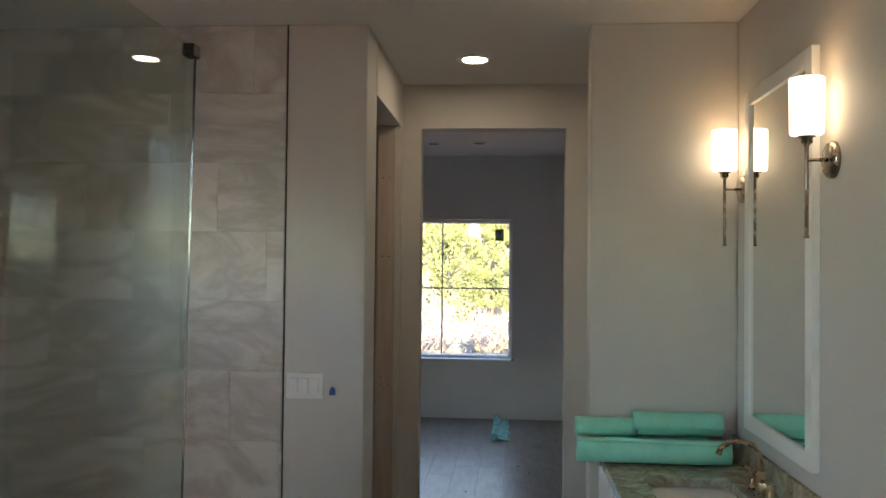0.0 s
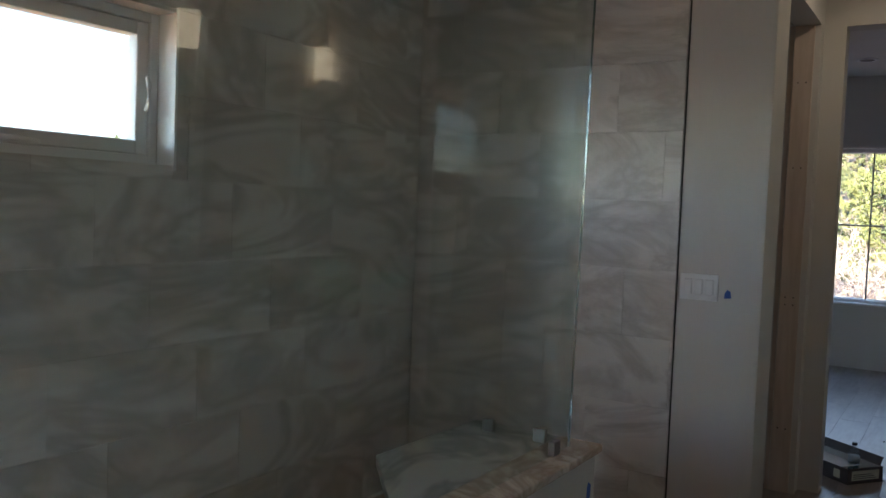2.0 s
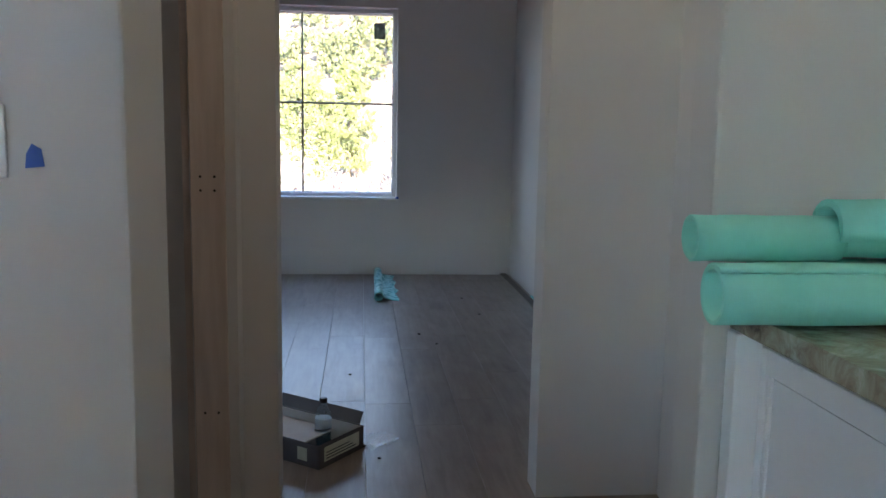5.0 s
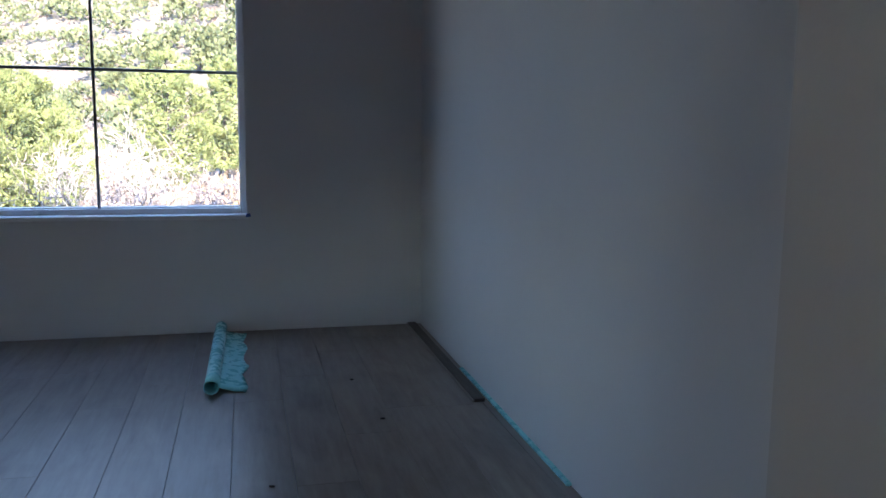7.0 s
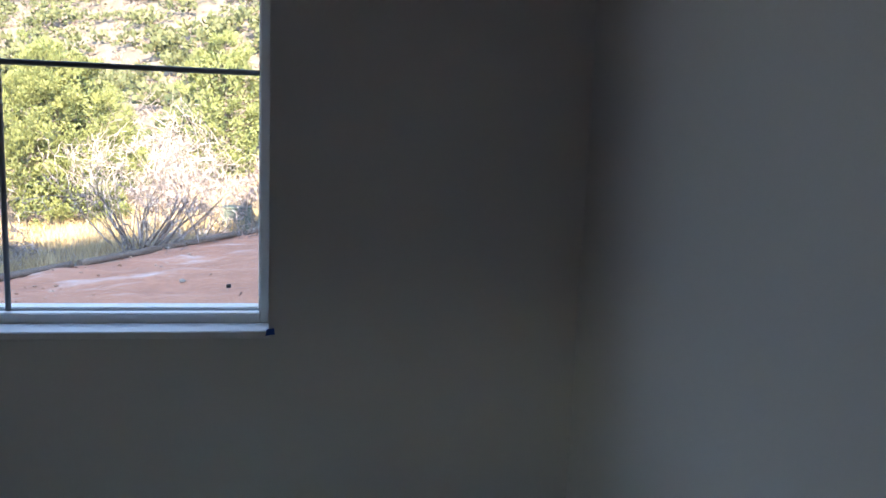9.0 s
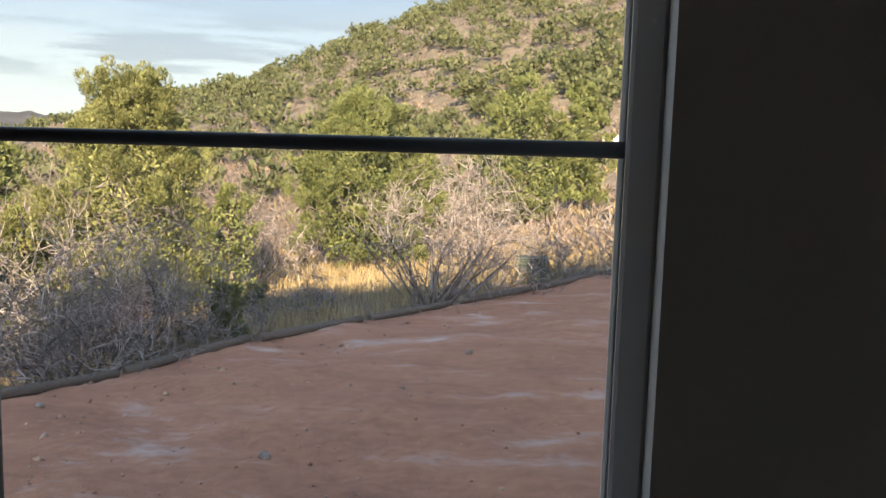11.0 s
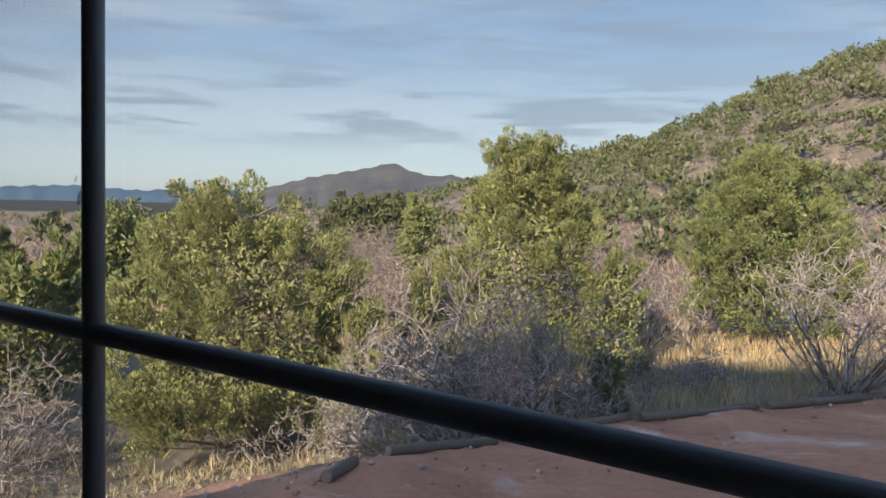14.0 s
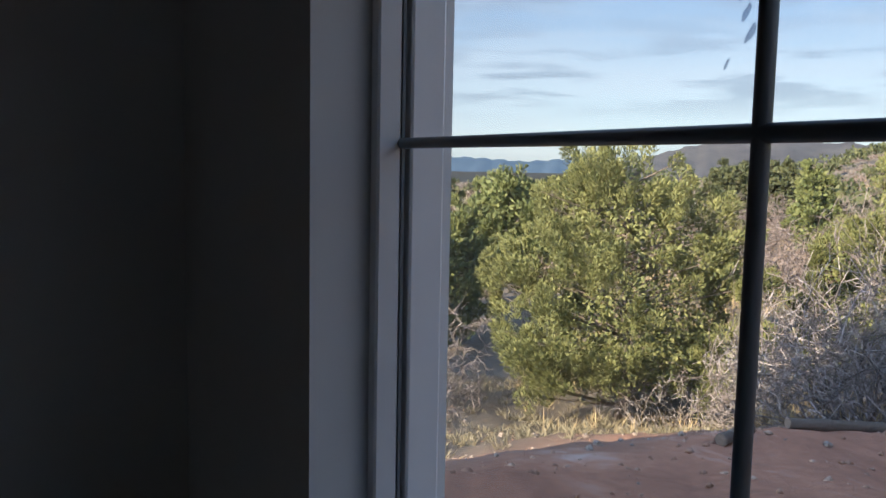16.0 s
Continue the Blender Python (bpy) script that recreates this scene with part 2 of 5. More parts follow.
def tube(points, radius, n=10, bm=None):
    bm = bm or bmesh.new()
    pts = [Vector(p) for p in points]
    rad = radius if isinstance(radius, (list, tuple)) else [radius] * len(pts)
    rings = []
    for i, p in enumerate(pts):
        d = (pts[min(i + 1, len(pts) - 1)] - pts[max(i - 1, 0)]).normalized()
        q = d.to_track_quat("Z", "Y").to_matrix()
        rings.append([bm.verts.new(p + q @ Vector((rad[i] * math.cos(2 * math.pi * k / n), rad[i] * math.sin(2 * math.pi * k / n), 0))) for k in range(n)])
    for a, b in zip(rings, rings[1:]):
        for k in range(n):
            bm.faces.new((a[k], a[(k + 1) % n], b[(k + 1) % n], b[k])).smooth = True
    bm.faces.new(list(reversed(rings[0])))
    bm.faces.new(rings[-1])
    return bm


def thing(name, at, label, category, group="", kind=""):
    """An empty at the base of a thing."""
    ob = new(name)
    ob.matrix_basis = Matrix.Translation(at)
    ob.empty_display_size = 0.1
    return tagged(ob, label, category, group, kind)


def solid(name, bm, material):
    if isinstance(bm, bmesh.types.BMesh):
        me = bpy.data.meshes.new(name)
        bmesh.ops.recalc_face_normals(bm, faces=bm.faces[:])
        bm.to_mesh(me)
        bm.free()
    else:
        me = bm
    if not me.materials:
        me.materials.append(material)
    return new(name, me)


def part(name, bm, material, parent, label="", local=False):
    """One mesh under a thing or a part. Shapes are given in the room's metres unless local."""
    ob = solid(name, bm, material)
    ob.parent = parent
    if not local:
        ob.matrix_parent_inverse = parent.matrix_basis.inverted()
    return tagged(ob, label)


def structure(name, bm, material, label, category="wall"):
    return tagged(solid(name, bm, material), label, category, kind="structure")


# ---- the rooms ----
BX0, BX1, BY0, BY1, BZ = -1.62, 1.734, -10.4, -5.66, 2.76      # bathroom
HX0, HX1, DY0, DY1, DZ = 0.133, 1.50, -4.435, -4.30, 2.503      # hall and the doorway wall
RX0, RX1, RZ = -2.02, 1.788, 2.94                               # bedroom
WX, WZ0, WZ1 = 0.796, 0.658, 2.226                              # bedroom window opening
SY0, SY1, SZ0, SZ1 = -8.35, -7.245, 1.585, 2.135                # shower window opening


def wall_with_hole_y(y0, y1, x0, x1, z1, hx0, hx1, hz0, hz1, z0=0.0):
    bm = bmesh.new()
    box_into(bm, x0, y0, z0, hx0, y1, z1)
    box_into(bm, hx1, y0, z0, x1, y1, z1)
    if hz1 < z1:
        box_into(bm, hx0, y0, hz1, hx1, y1, z1)
    if hz0 > z0:
        box_into(bm, hx0, y0, z0, hx1, y1, hz0)
    return bm


def wall_with_hole_x(x0, x1, y0, y1, z1, hy0, hy1, hz0, hz1, z0=0.0):
    bm = bmesh.new()
    box_into(bm, x0, y0, z0, x1, hy0, z1)
    box_into(bm, x0, hy1, z0, x1, y1, z1)
    if hz1 < z1:
        box_into(bm, x0, hy0, hz1, x1, hy1, z1)
    if hz0 > z0:
        box_into(bm, x0, hy0, z0, x1, hy1, hz0)
    return bm


GZ = -2.6   # foot of the outer walls, below the ground
structure("wall_north", wall_with_hole_y(0, 0.26, RX0, RX1, RZ, -WX, WX, WZ0, WZ1, GZ), WALL_GREY, "pale grey painted drywall window wall, unlit inside")
structure("wall_east", box(RX1, DY1 - 0.6, GZ, RX1 + 0.2, 0.26, RZ), WALL_GREY, "pale grey painted drywall side wall of the bedroom")
# the low opening is unseen, added to let more daylight into the bedroom
structure("wall_west", wall_with_hole_x(RX0 - 0.2, RX0, DY0, 0.26, RZ, -4.0, -3.2, 0.25, 0.95, GZ), WALL_GREY, "pale grey painted drywall side wall with a small unseen opening added for light")
structure("wall_doorway", wall_with_hole_y(DY0, DY1, RX0, RX1, RZ, 0.24, 1.083, 0, DZ), WALL, "painted drywall wall with an untrimmed open doorway")
structure("wall_hall_right", box(HX1, BY1 + 0.16, 0, HX1 + 0.12, DY0, BZ), WALL, "plain painted drywall hall wall")
structure("wall_vanity_end", box(1.108, -5.619, 0, BX1, -5.50, BZ, 0.008, 2), WALL, "warm painted drywall wall at the end of the vanity")
structure("wall_vanity", box(BX1, BY0, GZ, BX1 + 0.2, -5.50, BZ), WALL, "painted drywall wall behind mirror and vanity")
structure("wall_back", box(BX0 - 0.2, BY0 - 0.2, GZ, BX1 + 0.2, BY0, BZ), WALL, "painted drywall back wall of the bathroom")
structure("wall_column", box(-0.222, BY1, 0, HX0, -5.40, BZ, 0.006, 2), WALL, "painted drywall wall end with a switch plate")
structure("wall_hall_left", wall_with_hole_x(0.0, HX0, -5.40, DY0 - 0.002, BZ, -5.399, -4.535, 0, DZ), WALL, "painted drywall hall wall with an untrimmed side opening")
structure("wall_closet", box(-1.62, -5.40, 0, -1.5, DY0 - 0.002, BZ), WALL, "plain painted drywall inside the dark side room")
structure("floor", box(RX0 - 0.2, BY0 - 0.2, -0.3, RX1 + 0.2, 0.0, -0.012), GROUT, "grey subfloor under the laminate planks", "floor")
structure("ceiling_bath", box(BX0 - 0.2, BY0 - 0.2, BZ, BX1 + 0.2, DY0 - 0.002, BZ + 0.15), CEIL, "matt off-white plaster bathroom and hall ceiling", "ceiling")
structure("ceiling_bedroom", box(RX0 - 0.2, DY0, RZ, RX1 + 0.2, 0.26, RZ + 0.15), CEIL, "matt off-white plaster bedroom ceiling", "ceiling")


def shading_roof():
    """Eaves all round, a ridge along x, sloping ends and a higher gable; unseen, shaped to shade the yard."""
    bm = bmesh.new()
    x0, x1, y0, y1, e, r = -4.6, 20.0, -12.5, 0.45, 3.12, 8.2
    ring = [(x0, y0), (x1, y0), (x1, y1), (x0, y1)]
    lo = [bm.verts.new((x, y, e - 0.01)) for x, y in ring]
    hi = [bm.verts.new((x, y, e + 0.06)) for x, y in ring]
    a, b = bm.verts.new((-1.2, -6.0, r)), bm.verts.new((14.0, -6.0, r))
    bm.faces.new(lo)
    for i in range(4):
        j = (i + 1) % 4
        bm.faces.new((lo[i], lo[j], hi[j], hi[i]))
    bm.faces.new((hi[0], hi[1], b, a))
    bm.faces.new((hi[1], hi[2], b))
    bm.faces.new((hi[2], hi[3], a, b))
    bm.faces.new((hi[3], hi[0], a))
    # a higher gable over the middle of the house, added to shade the far yard
    ends = [[bm.verts.new((x, y, z)) for y, z in ((-11.0, 4.0), (-1.0, 4.0), (-6.0, 9.9))] for x in (4.2, 14.0)]
    bm.faces.new(ends[0])
    bm.faces.new(ends[1])
    for i in range(3):
        j = (i + 1) % 3
        bm.faces.new((ends[0][i], ends[0][j], ends[1][j], ends[1][i]))
    return bm


SHINGLE = plain("asphalt_shingle", (0.05, 0.05, 0.05), (0.09, 0.085, 0.08), 9, 0.9)
# out of view: its outline is made up to cast the yard's shadow
structure("roof", shading_roof(), SHINGLE, "unseen dark shingle roof shaped to shade the yard", "roof")

# ---- bedroom window ----
YG = 0.156


def bedroom_window():
    w = tagged(thing("window_1", (0, 0.15, WZ0), "white vinyl window with a black four-pane grille", "window"), kind="structure")
    def ring(x, z0, z1, y0, y1, t, bev):
        bm = bmesh.new()
        box_into(bm, -x, y0, z0, -x + t, y1, z1, bev)
        box_into(bm, x - t, y0, z0, x, y1, z1, bev)
        box_into(bm, -x + t, y0, z0, x - t, y1, z0 + t, bev)
        box_into(bm, -x + t, y0, z1 - t, x - t, y1, z1, bev)
        return bm
    part("window_frame", ring(WX, WZ0, WZ1, 0.105, 0.148, 0.034, 0.004), VINYL, w)
    part("gasket", ring(WX - 0.022, WZ0 + 0.022, WZ1 - 0.022, 0.1485, 0.154, 0.013, 0.0), BLACK, w, "thin black rubber gasket")
    part("outer_frame", ring(WX, WZ0, WZ1, 0.163, 0.226, 0.040, 0.004), VINYL, w)
    pane = part("pane", box(-WX + 0.02, YG, WZ0 + 0.02, WX - 0.02, YG + 0.005, WZ1 - 0.02), PANE, w, "clear glass with a few smears")
    pane.visible_shadow = False
    zb = 1.447
    part("grille_bar", tube([(-WX + 0.033, YG - 0.007, zb), (WX - 0.033, YG - 0.007, zb)], 0.0088, 12), BLACK, w, "black horizontal grille bar")
    part("grille_bar", tube([(0, YG - 0.0068, WZ0 + 0.03), (0, YG - 0.0068, WZ1 - 0.03)], 0.0086, 12), BLACK, w, "black upright grille bar")
    return w


bedroom_window()
structure("window_sill", box(-WX - 0.006, -0.008, WZ0 - 0.02, WX + 0.006, 0.104, WZ0 + 0.004, 0.004), VINYL, "thin white window sill", "sill")


def flat_patch(name, pts, y, material, label, category, depth=0.0012):
    """A thin sheet upright on a wall or pane facing the room."""
    bm = bmesh.new()
    a = [bm.verts.new((x, y, z)) for x, z in pts]
    b = [bm.verts.new((x, y - depth, z)) for x, z in pts]
    bm.faces.new(a)
    bm.faces.new(b)
    for i in range(len(a)):
        j = (i + 1) % len(a)
        bm.faces.new((a[i], a[j], b[j], b[i]))
    return tagged(solid(name, bm, material), label, category)


flat_patch("window_sticker", [(0.60, 1.99), (0.695, 1.985), (0.693, 2.125), (0.598, 2.12)], YG - 0.001, STICKER, "small grey paper sticker on the window glass", "sticker")
for sx, sz in ((0.662, 0.770), (-0.716, 0.722), (0.655, 2.16)):
    flat_patch("glass_dot", [(sx - 0.007, sz - 0.007), (sx + 0.008, sz - 0.006), (sx + 0.007, sz + 0.007), (sx - 0.006, sz + 0.006)], YG - 0.001, BLACK, "small black square spacer stuck on the window glass", "spacer")
rs = random.Random(5)
for sx, sz, h in ((-0.021, 1.572, 0.022), (-0.030, 1.553, 0.016), (-0.024, 1.534, 0.020), (-0.037, 1.566, 0.006), (-0.20, 1.615, 0.012), (0.70, 0.745, 0.016), (-0.05, 1.51, 0.010)):
    pts = [(sx + (0.15 + 0.12 * rs.random()) * h * math.cos(a) + 0.25 * h * math.sin(a), sz + h * (0.35 + 0.2 * rs.random()) * math.sin(a)) for a in [k * math.pi / 5 for k in range(10)]]
    flat_patch("glass_smear", pts, YG - 0.0008, SMEAR, "dried grey smear on the window glass", "smear", 0.0004)
flat_patch("tape_scrap", [(0.786, 0.648), (0.815, 0.652), (0.812, 0.672), (0.790, 0.668)], -0.009, TAPE, "scrap of blue painter's tape at the sill's corner", "tape")
flat_patch("tape_scrap", [(-0.004 - 0.015, 1.128), (0.010, 1.131), (0.006, 1.158), (-0.008, 1.166), (-0.017, 1.150)], BY1 - 0.001, TAPE, "scrap of blue painter's tape beside the switch", "tape")


def shower_window():
    w = tagged(thing("window_2", (BX0 - 0.15, (SY0 + SY1) / 2, SZ0), "white vinyl crank window high in the shower", "window"), kind="structure")
    def ring(y0, y1, z0, z1, x0, x1, t):
        bm = bmesh.new()
        box_into(bm, x0, y0, z0, x1, y0 + t, z1, 0.004)
        box_into(bm, x0, y1 - t, z0, x1, y1, z1, 0.004)
        box_into(bm, x0, y0 + t, z0, x1, y1 - t, z0 + t, 0.004)
        box_into(bm, x0, y0 + t, z1 - t, x1, y1 - t, z1, 0.004)
        return bm
    part("window_frame", ring(SY0, SY1, SZ0, SZ1, BX0 - 0.17, BX0 - 0.095, 0.035), VINYL, w)
    part("sash", ring(SY0 + 0.036, SY1 - 0.036, SZ0 + 0.036, SZ1 - 0.036, BX0 - 0.16, BX0 - 0.105, 0.05), VINYL, w)
    p = part("pane", box(BX0 - 0.14, SY0 + 0.07, SZ0 + 0.07, BX0 - 0.135, SY1 - 0.07, SZ1 - 0.07), PANE, w)
    p.visible_shadow = False
    part("handle", tube([(BX0 - 0.09, SY1 - 0.055, 1.78), (BX0 - 0.075, SY1 - 0.055, 1.80), (BX0 - 0.07, SY1 - 0.057, 1.87), (BX0 - 0.08, SY1 - 0.06, 1.90)], [0.008, 0.011, 0.011, 0.007]), VINYL, w, "white lever handle")
    part("crank", tube([(BX0 - 0.09, SY1 - 0.62, SZ0 + 0.05), (BX0 - 0.06, SY1 - 0.56, SZ0 + 0.05), (BX0 - 0.055, SY1 - 0.48, SZ0 + 0.045)], [0.014, 0.010, 0.008]), VINYL, w, "white folding crank")


shower_window()
# this tall opening is out of view, added to brighten the bathroom with daylight
structure("wall_bath_left", wall_with_hole_x(BX0 - 0.2, BX0 - 0.012, BY0, -9.1, BZ, -10.38, -9.13, 0.2, 2.6, GZ), WALL, "painted drywall wall with a plain unseen opening added for light")
structure("wall_shower_left", wall_with_hole_x(BX0 - 0.2, BX0 - 0.012, -9.1, BY1 + 0.12, BZ, SY0, SY1, SZ0, SZ1, GZ), GROUT, "shower side wall behind marble tiles")
structure("wall_shower_back", box(BX0 - 0.012, BY1 + 0.012, 0, -0.228, BY1 + 0.12, BZ), GROUT, "shower back wall behind marble tiles")
structure("window_return", box(BX0 - 0.094, SY1 - 0.0005, SZ0 - 0.02, BX0 + 0.002, SY1 + 0.012, SZ1 + 0.02, 0.002), VINYL, "white window reveal in the shower", "trim")
structure("trim_tile_edge", box(-0.2265, BY1 - 0.0025, 0, -0.2225, BY1 + 0.05, BZ), DARKMETAL, "thin dark metal tile edge strip", "trim")
structure("trim_shower_jamb", box(-0.02, -4.533, 0, 0.0, -4.52, DZ), PINE, "raw pine stud at the side opening", "trim")


def opening_stud():
    s = thing("door_jamb_board", (0.06, -4.54, 0), "raw unpainted pine jamb board with nail heads in the side opening", "jamb")
    part("board", box(0.006, -4.555, 0.004, 0.104, -4.537, DZ - 0.004, 0.002), PINE, s)
    for z in (0.35, 1.02, 1.06, 1.75, 2.2):
        for x in (0.035, 0.075):
            part("nail", spin([(0.004, 0), (0.0035, 0.002)], Matrix.Translation((x, -4.5552, z)) @ pose(0, 0, 0, 90)), DARKMETAL, s)


opening_stud()

# ---- shower half wall, bench, glass ----
HW = structure("half_wall", box(-0.40, -9.0, 0, -0.262, -6.43, 0.595, 0.004), WALL, "low white drywall shower wall", "wall")
cap = thing("stone_cap", (-0.33, -7.7, 0.595), "pale veined marble cap on the low shower wall", "stone cap")
part("slab", box(-0.415, -9.0, 0.597, -0.243, -6.41, 0.627, 0.006, 2), STONE, cap)


def bench():
    b = thing("shower_bench", (-0.58, -6.9, 0), "grey veined marble corner bench in the shower", "bench")
    bm = bmesh.new()
    pts = [(-0.417, -6.42), (-0.78, -6.42), (-0.80, -7.05), (-0.417, -7.47)]
    lo = [bm.verts.new((x, y, 0.592)) for x, y in pts]
    hi = [bm.verts.new((x, y, 0.626)) for x, y in pts]
    bm.faces.new(lo), bm.faces.new(hi)
    for i in range(4):
        bm.faces.new((lo[i], lo[(i + 1) % 4], hi[(i + 1) % 4], hi[i]))
    part("seat", bm, BENCH, b)
    bm = bmesh.new()
    pts = [(-0.417, -6.44), (-0.75, -6.44), (-0.765, -7.02), (-0.417, -7.41)]
    lo = [bm.verts.new((x, y, 0.0)) for x, y in pts]
    hi = [bm.verts.new((x, y, 0.590)) for x, y in pts]
    bm.faces.new(lo), bm.faces.new(hi)
    for i in range(4):
        bm.faces.new((lo[i], lo[(i + 1) % 4], hi[(i + 1) % 4], hi[i]))
    part("base", bm, ORANGE, b, "orange waterproofed bench base")


bench()


def glass_screen():
    g = thing("shower_screen", (-0.325, -7.7, 0.627), "frameless greenish glass shower screen in metal clips", "shower screen")
    a = part("side_panel", box(-0.328, -9.0, 0.630, -0.321, -6.538, 2.42, 0.001), SHOWER_GLASS, g)
    a.visible_shadow = False
    e = part("panel_edge", box(-0.3282, -6.5378, 0.630, -0.3208, -6.535, 2.42), plain("dark_green_glass_edge", (0.02, 0.06, 0.05), (0.04, 0.09, 0.075), 9, 0.15), g, "dark green polished glass edge")
    for y, dy in ((-6.66, 0.024), (-8.2, 0.024)):
        part("clip", box(-0.338, y - dy, 0.628, -0.312, y + dy, 0.678, 0.002), CLIP, g, "square steel clip")
    k = part("clip", box(-0.345, -6.60, 2.385, -0.305, -6.54, 2.425, 0.002), DARKMETAL, g, "small dark corner bracket")
    foot = Matrix.Translation((-0.325, -7.7, 0.63))
    for ob in (a, e, k):     # the long panel leans a little into the room
        ob.data.transform(foot @ Matrix.Rotation(radians(0.8), 4, "Y") @ foot.inverted())
    for x in (-0.65, -0.435):
        part("clip", box(x - 0.025, -6.555, 0.628, x + 0.025, -6.535, 0.678, 0.002), CLIP, g, "square steel clip")
    b = part("return_panel", box(-0.95, -6.532, 0.630, -0.335, -6.525, 2.42, 0.001), RETURN_GLASS, g)
    b.visible_shadow = False


glass_screen()
flat_patch("tape_scrap", [(0, 0), (0.034, 0.008), (0.036, 0.052), (0.012, 0.066), (0.003, 0.05)], 0, TAPE, "scrap of blue painter's tape on the low wall", "tape").matrix_basis = Matrix.Translation((-0.2605, -6.505, 0.435)) @ pose(0, 0, 0, 0, 0, 90)


# ---- switch plate ----
def switch_plate():
    s = thing("light_switch", (-0.127, BY1, 1.11), "white triple rocker light switch on the wall end", "light switch")
    part("plate", box(-0.209, BY1 - 0.006, 1.112, -0.045, BY1 + 0.0005, 1.226, 0.003, 2), VINYL, s)
    for k in range(3):
        x = -0.173 + k * 0.046
        part("rocker_frame", box(x - 0.0175, BY1 - 0.0085, 1.134, x + 0.0175, BY1 - 0.0058, 1.204, 0.001), VINYL, s)
        part("rocker", box(x - 0.0150, BY1 - 0.0115, 1.137, x + 0.0150, BY1 - 0.0084, 1.201, 0.0015), VINYL, s)
        for z in (1.121, 1.217):
            part("screw", spin([(0.003, 0), (0.0025, 0.001)], Matrix.Translation((x, BY1 - 0.0061, z)) @ pose(0, 0, 0, 90), 10), WHITE, s)


switch_plate()


# ---- vanity ----
def shaker(parent, name, x, y0, y1, z0, z1, label=""):
    """A framed cabinet front facing the room (-x)."""
    f = part(name, box(x + 0.008, y0 + 0.05, z0 + 0.05, x + 0.016, y1 - 0.05, z1 - 0.05), WHITE, parent, label)
    t = 0.045
    for nm, b in (("stile", (y0, y0 + t, z0, z1)), ("stile", (y1 - t, y1, z0, z1)), ("rail", (y0 + t, y1 - t, z0, z0 + t)), ("rail", (y0 + t, y1 - t, z1 - t, z1))):
        o = solid(nm, box(x, b[0], b[2], x + 0.02, b[1], b[3], 0.0015), WHITE)
        o.parent = f
    for b in ((y0 + t, y0 + t + 0.012, z0 + t, z1 - t), (y1 - t - 0.012, y1 - t, z0 + t, z1 - t), (y0 + t + 0.012, y1 - t - 0.012, z0 + t, z0 + t + 0.012)):
        o = solid("bead", box(x + 0.003, b[0], b[2], x + 0.018, b[1], b[3], 0.004, 2), WHITE)
        o.parent = f
    return f


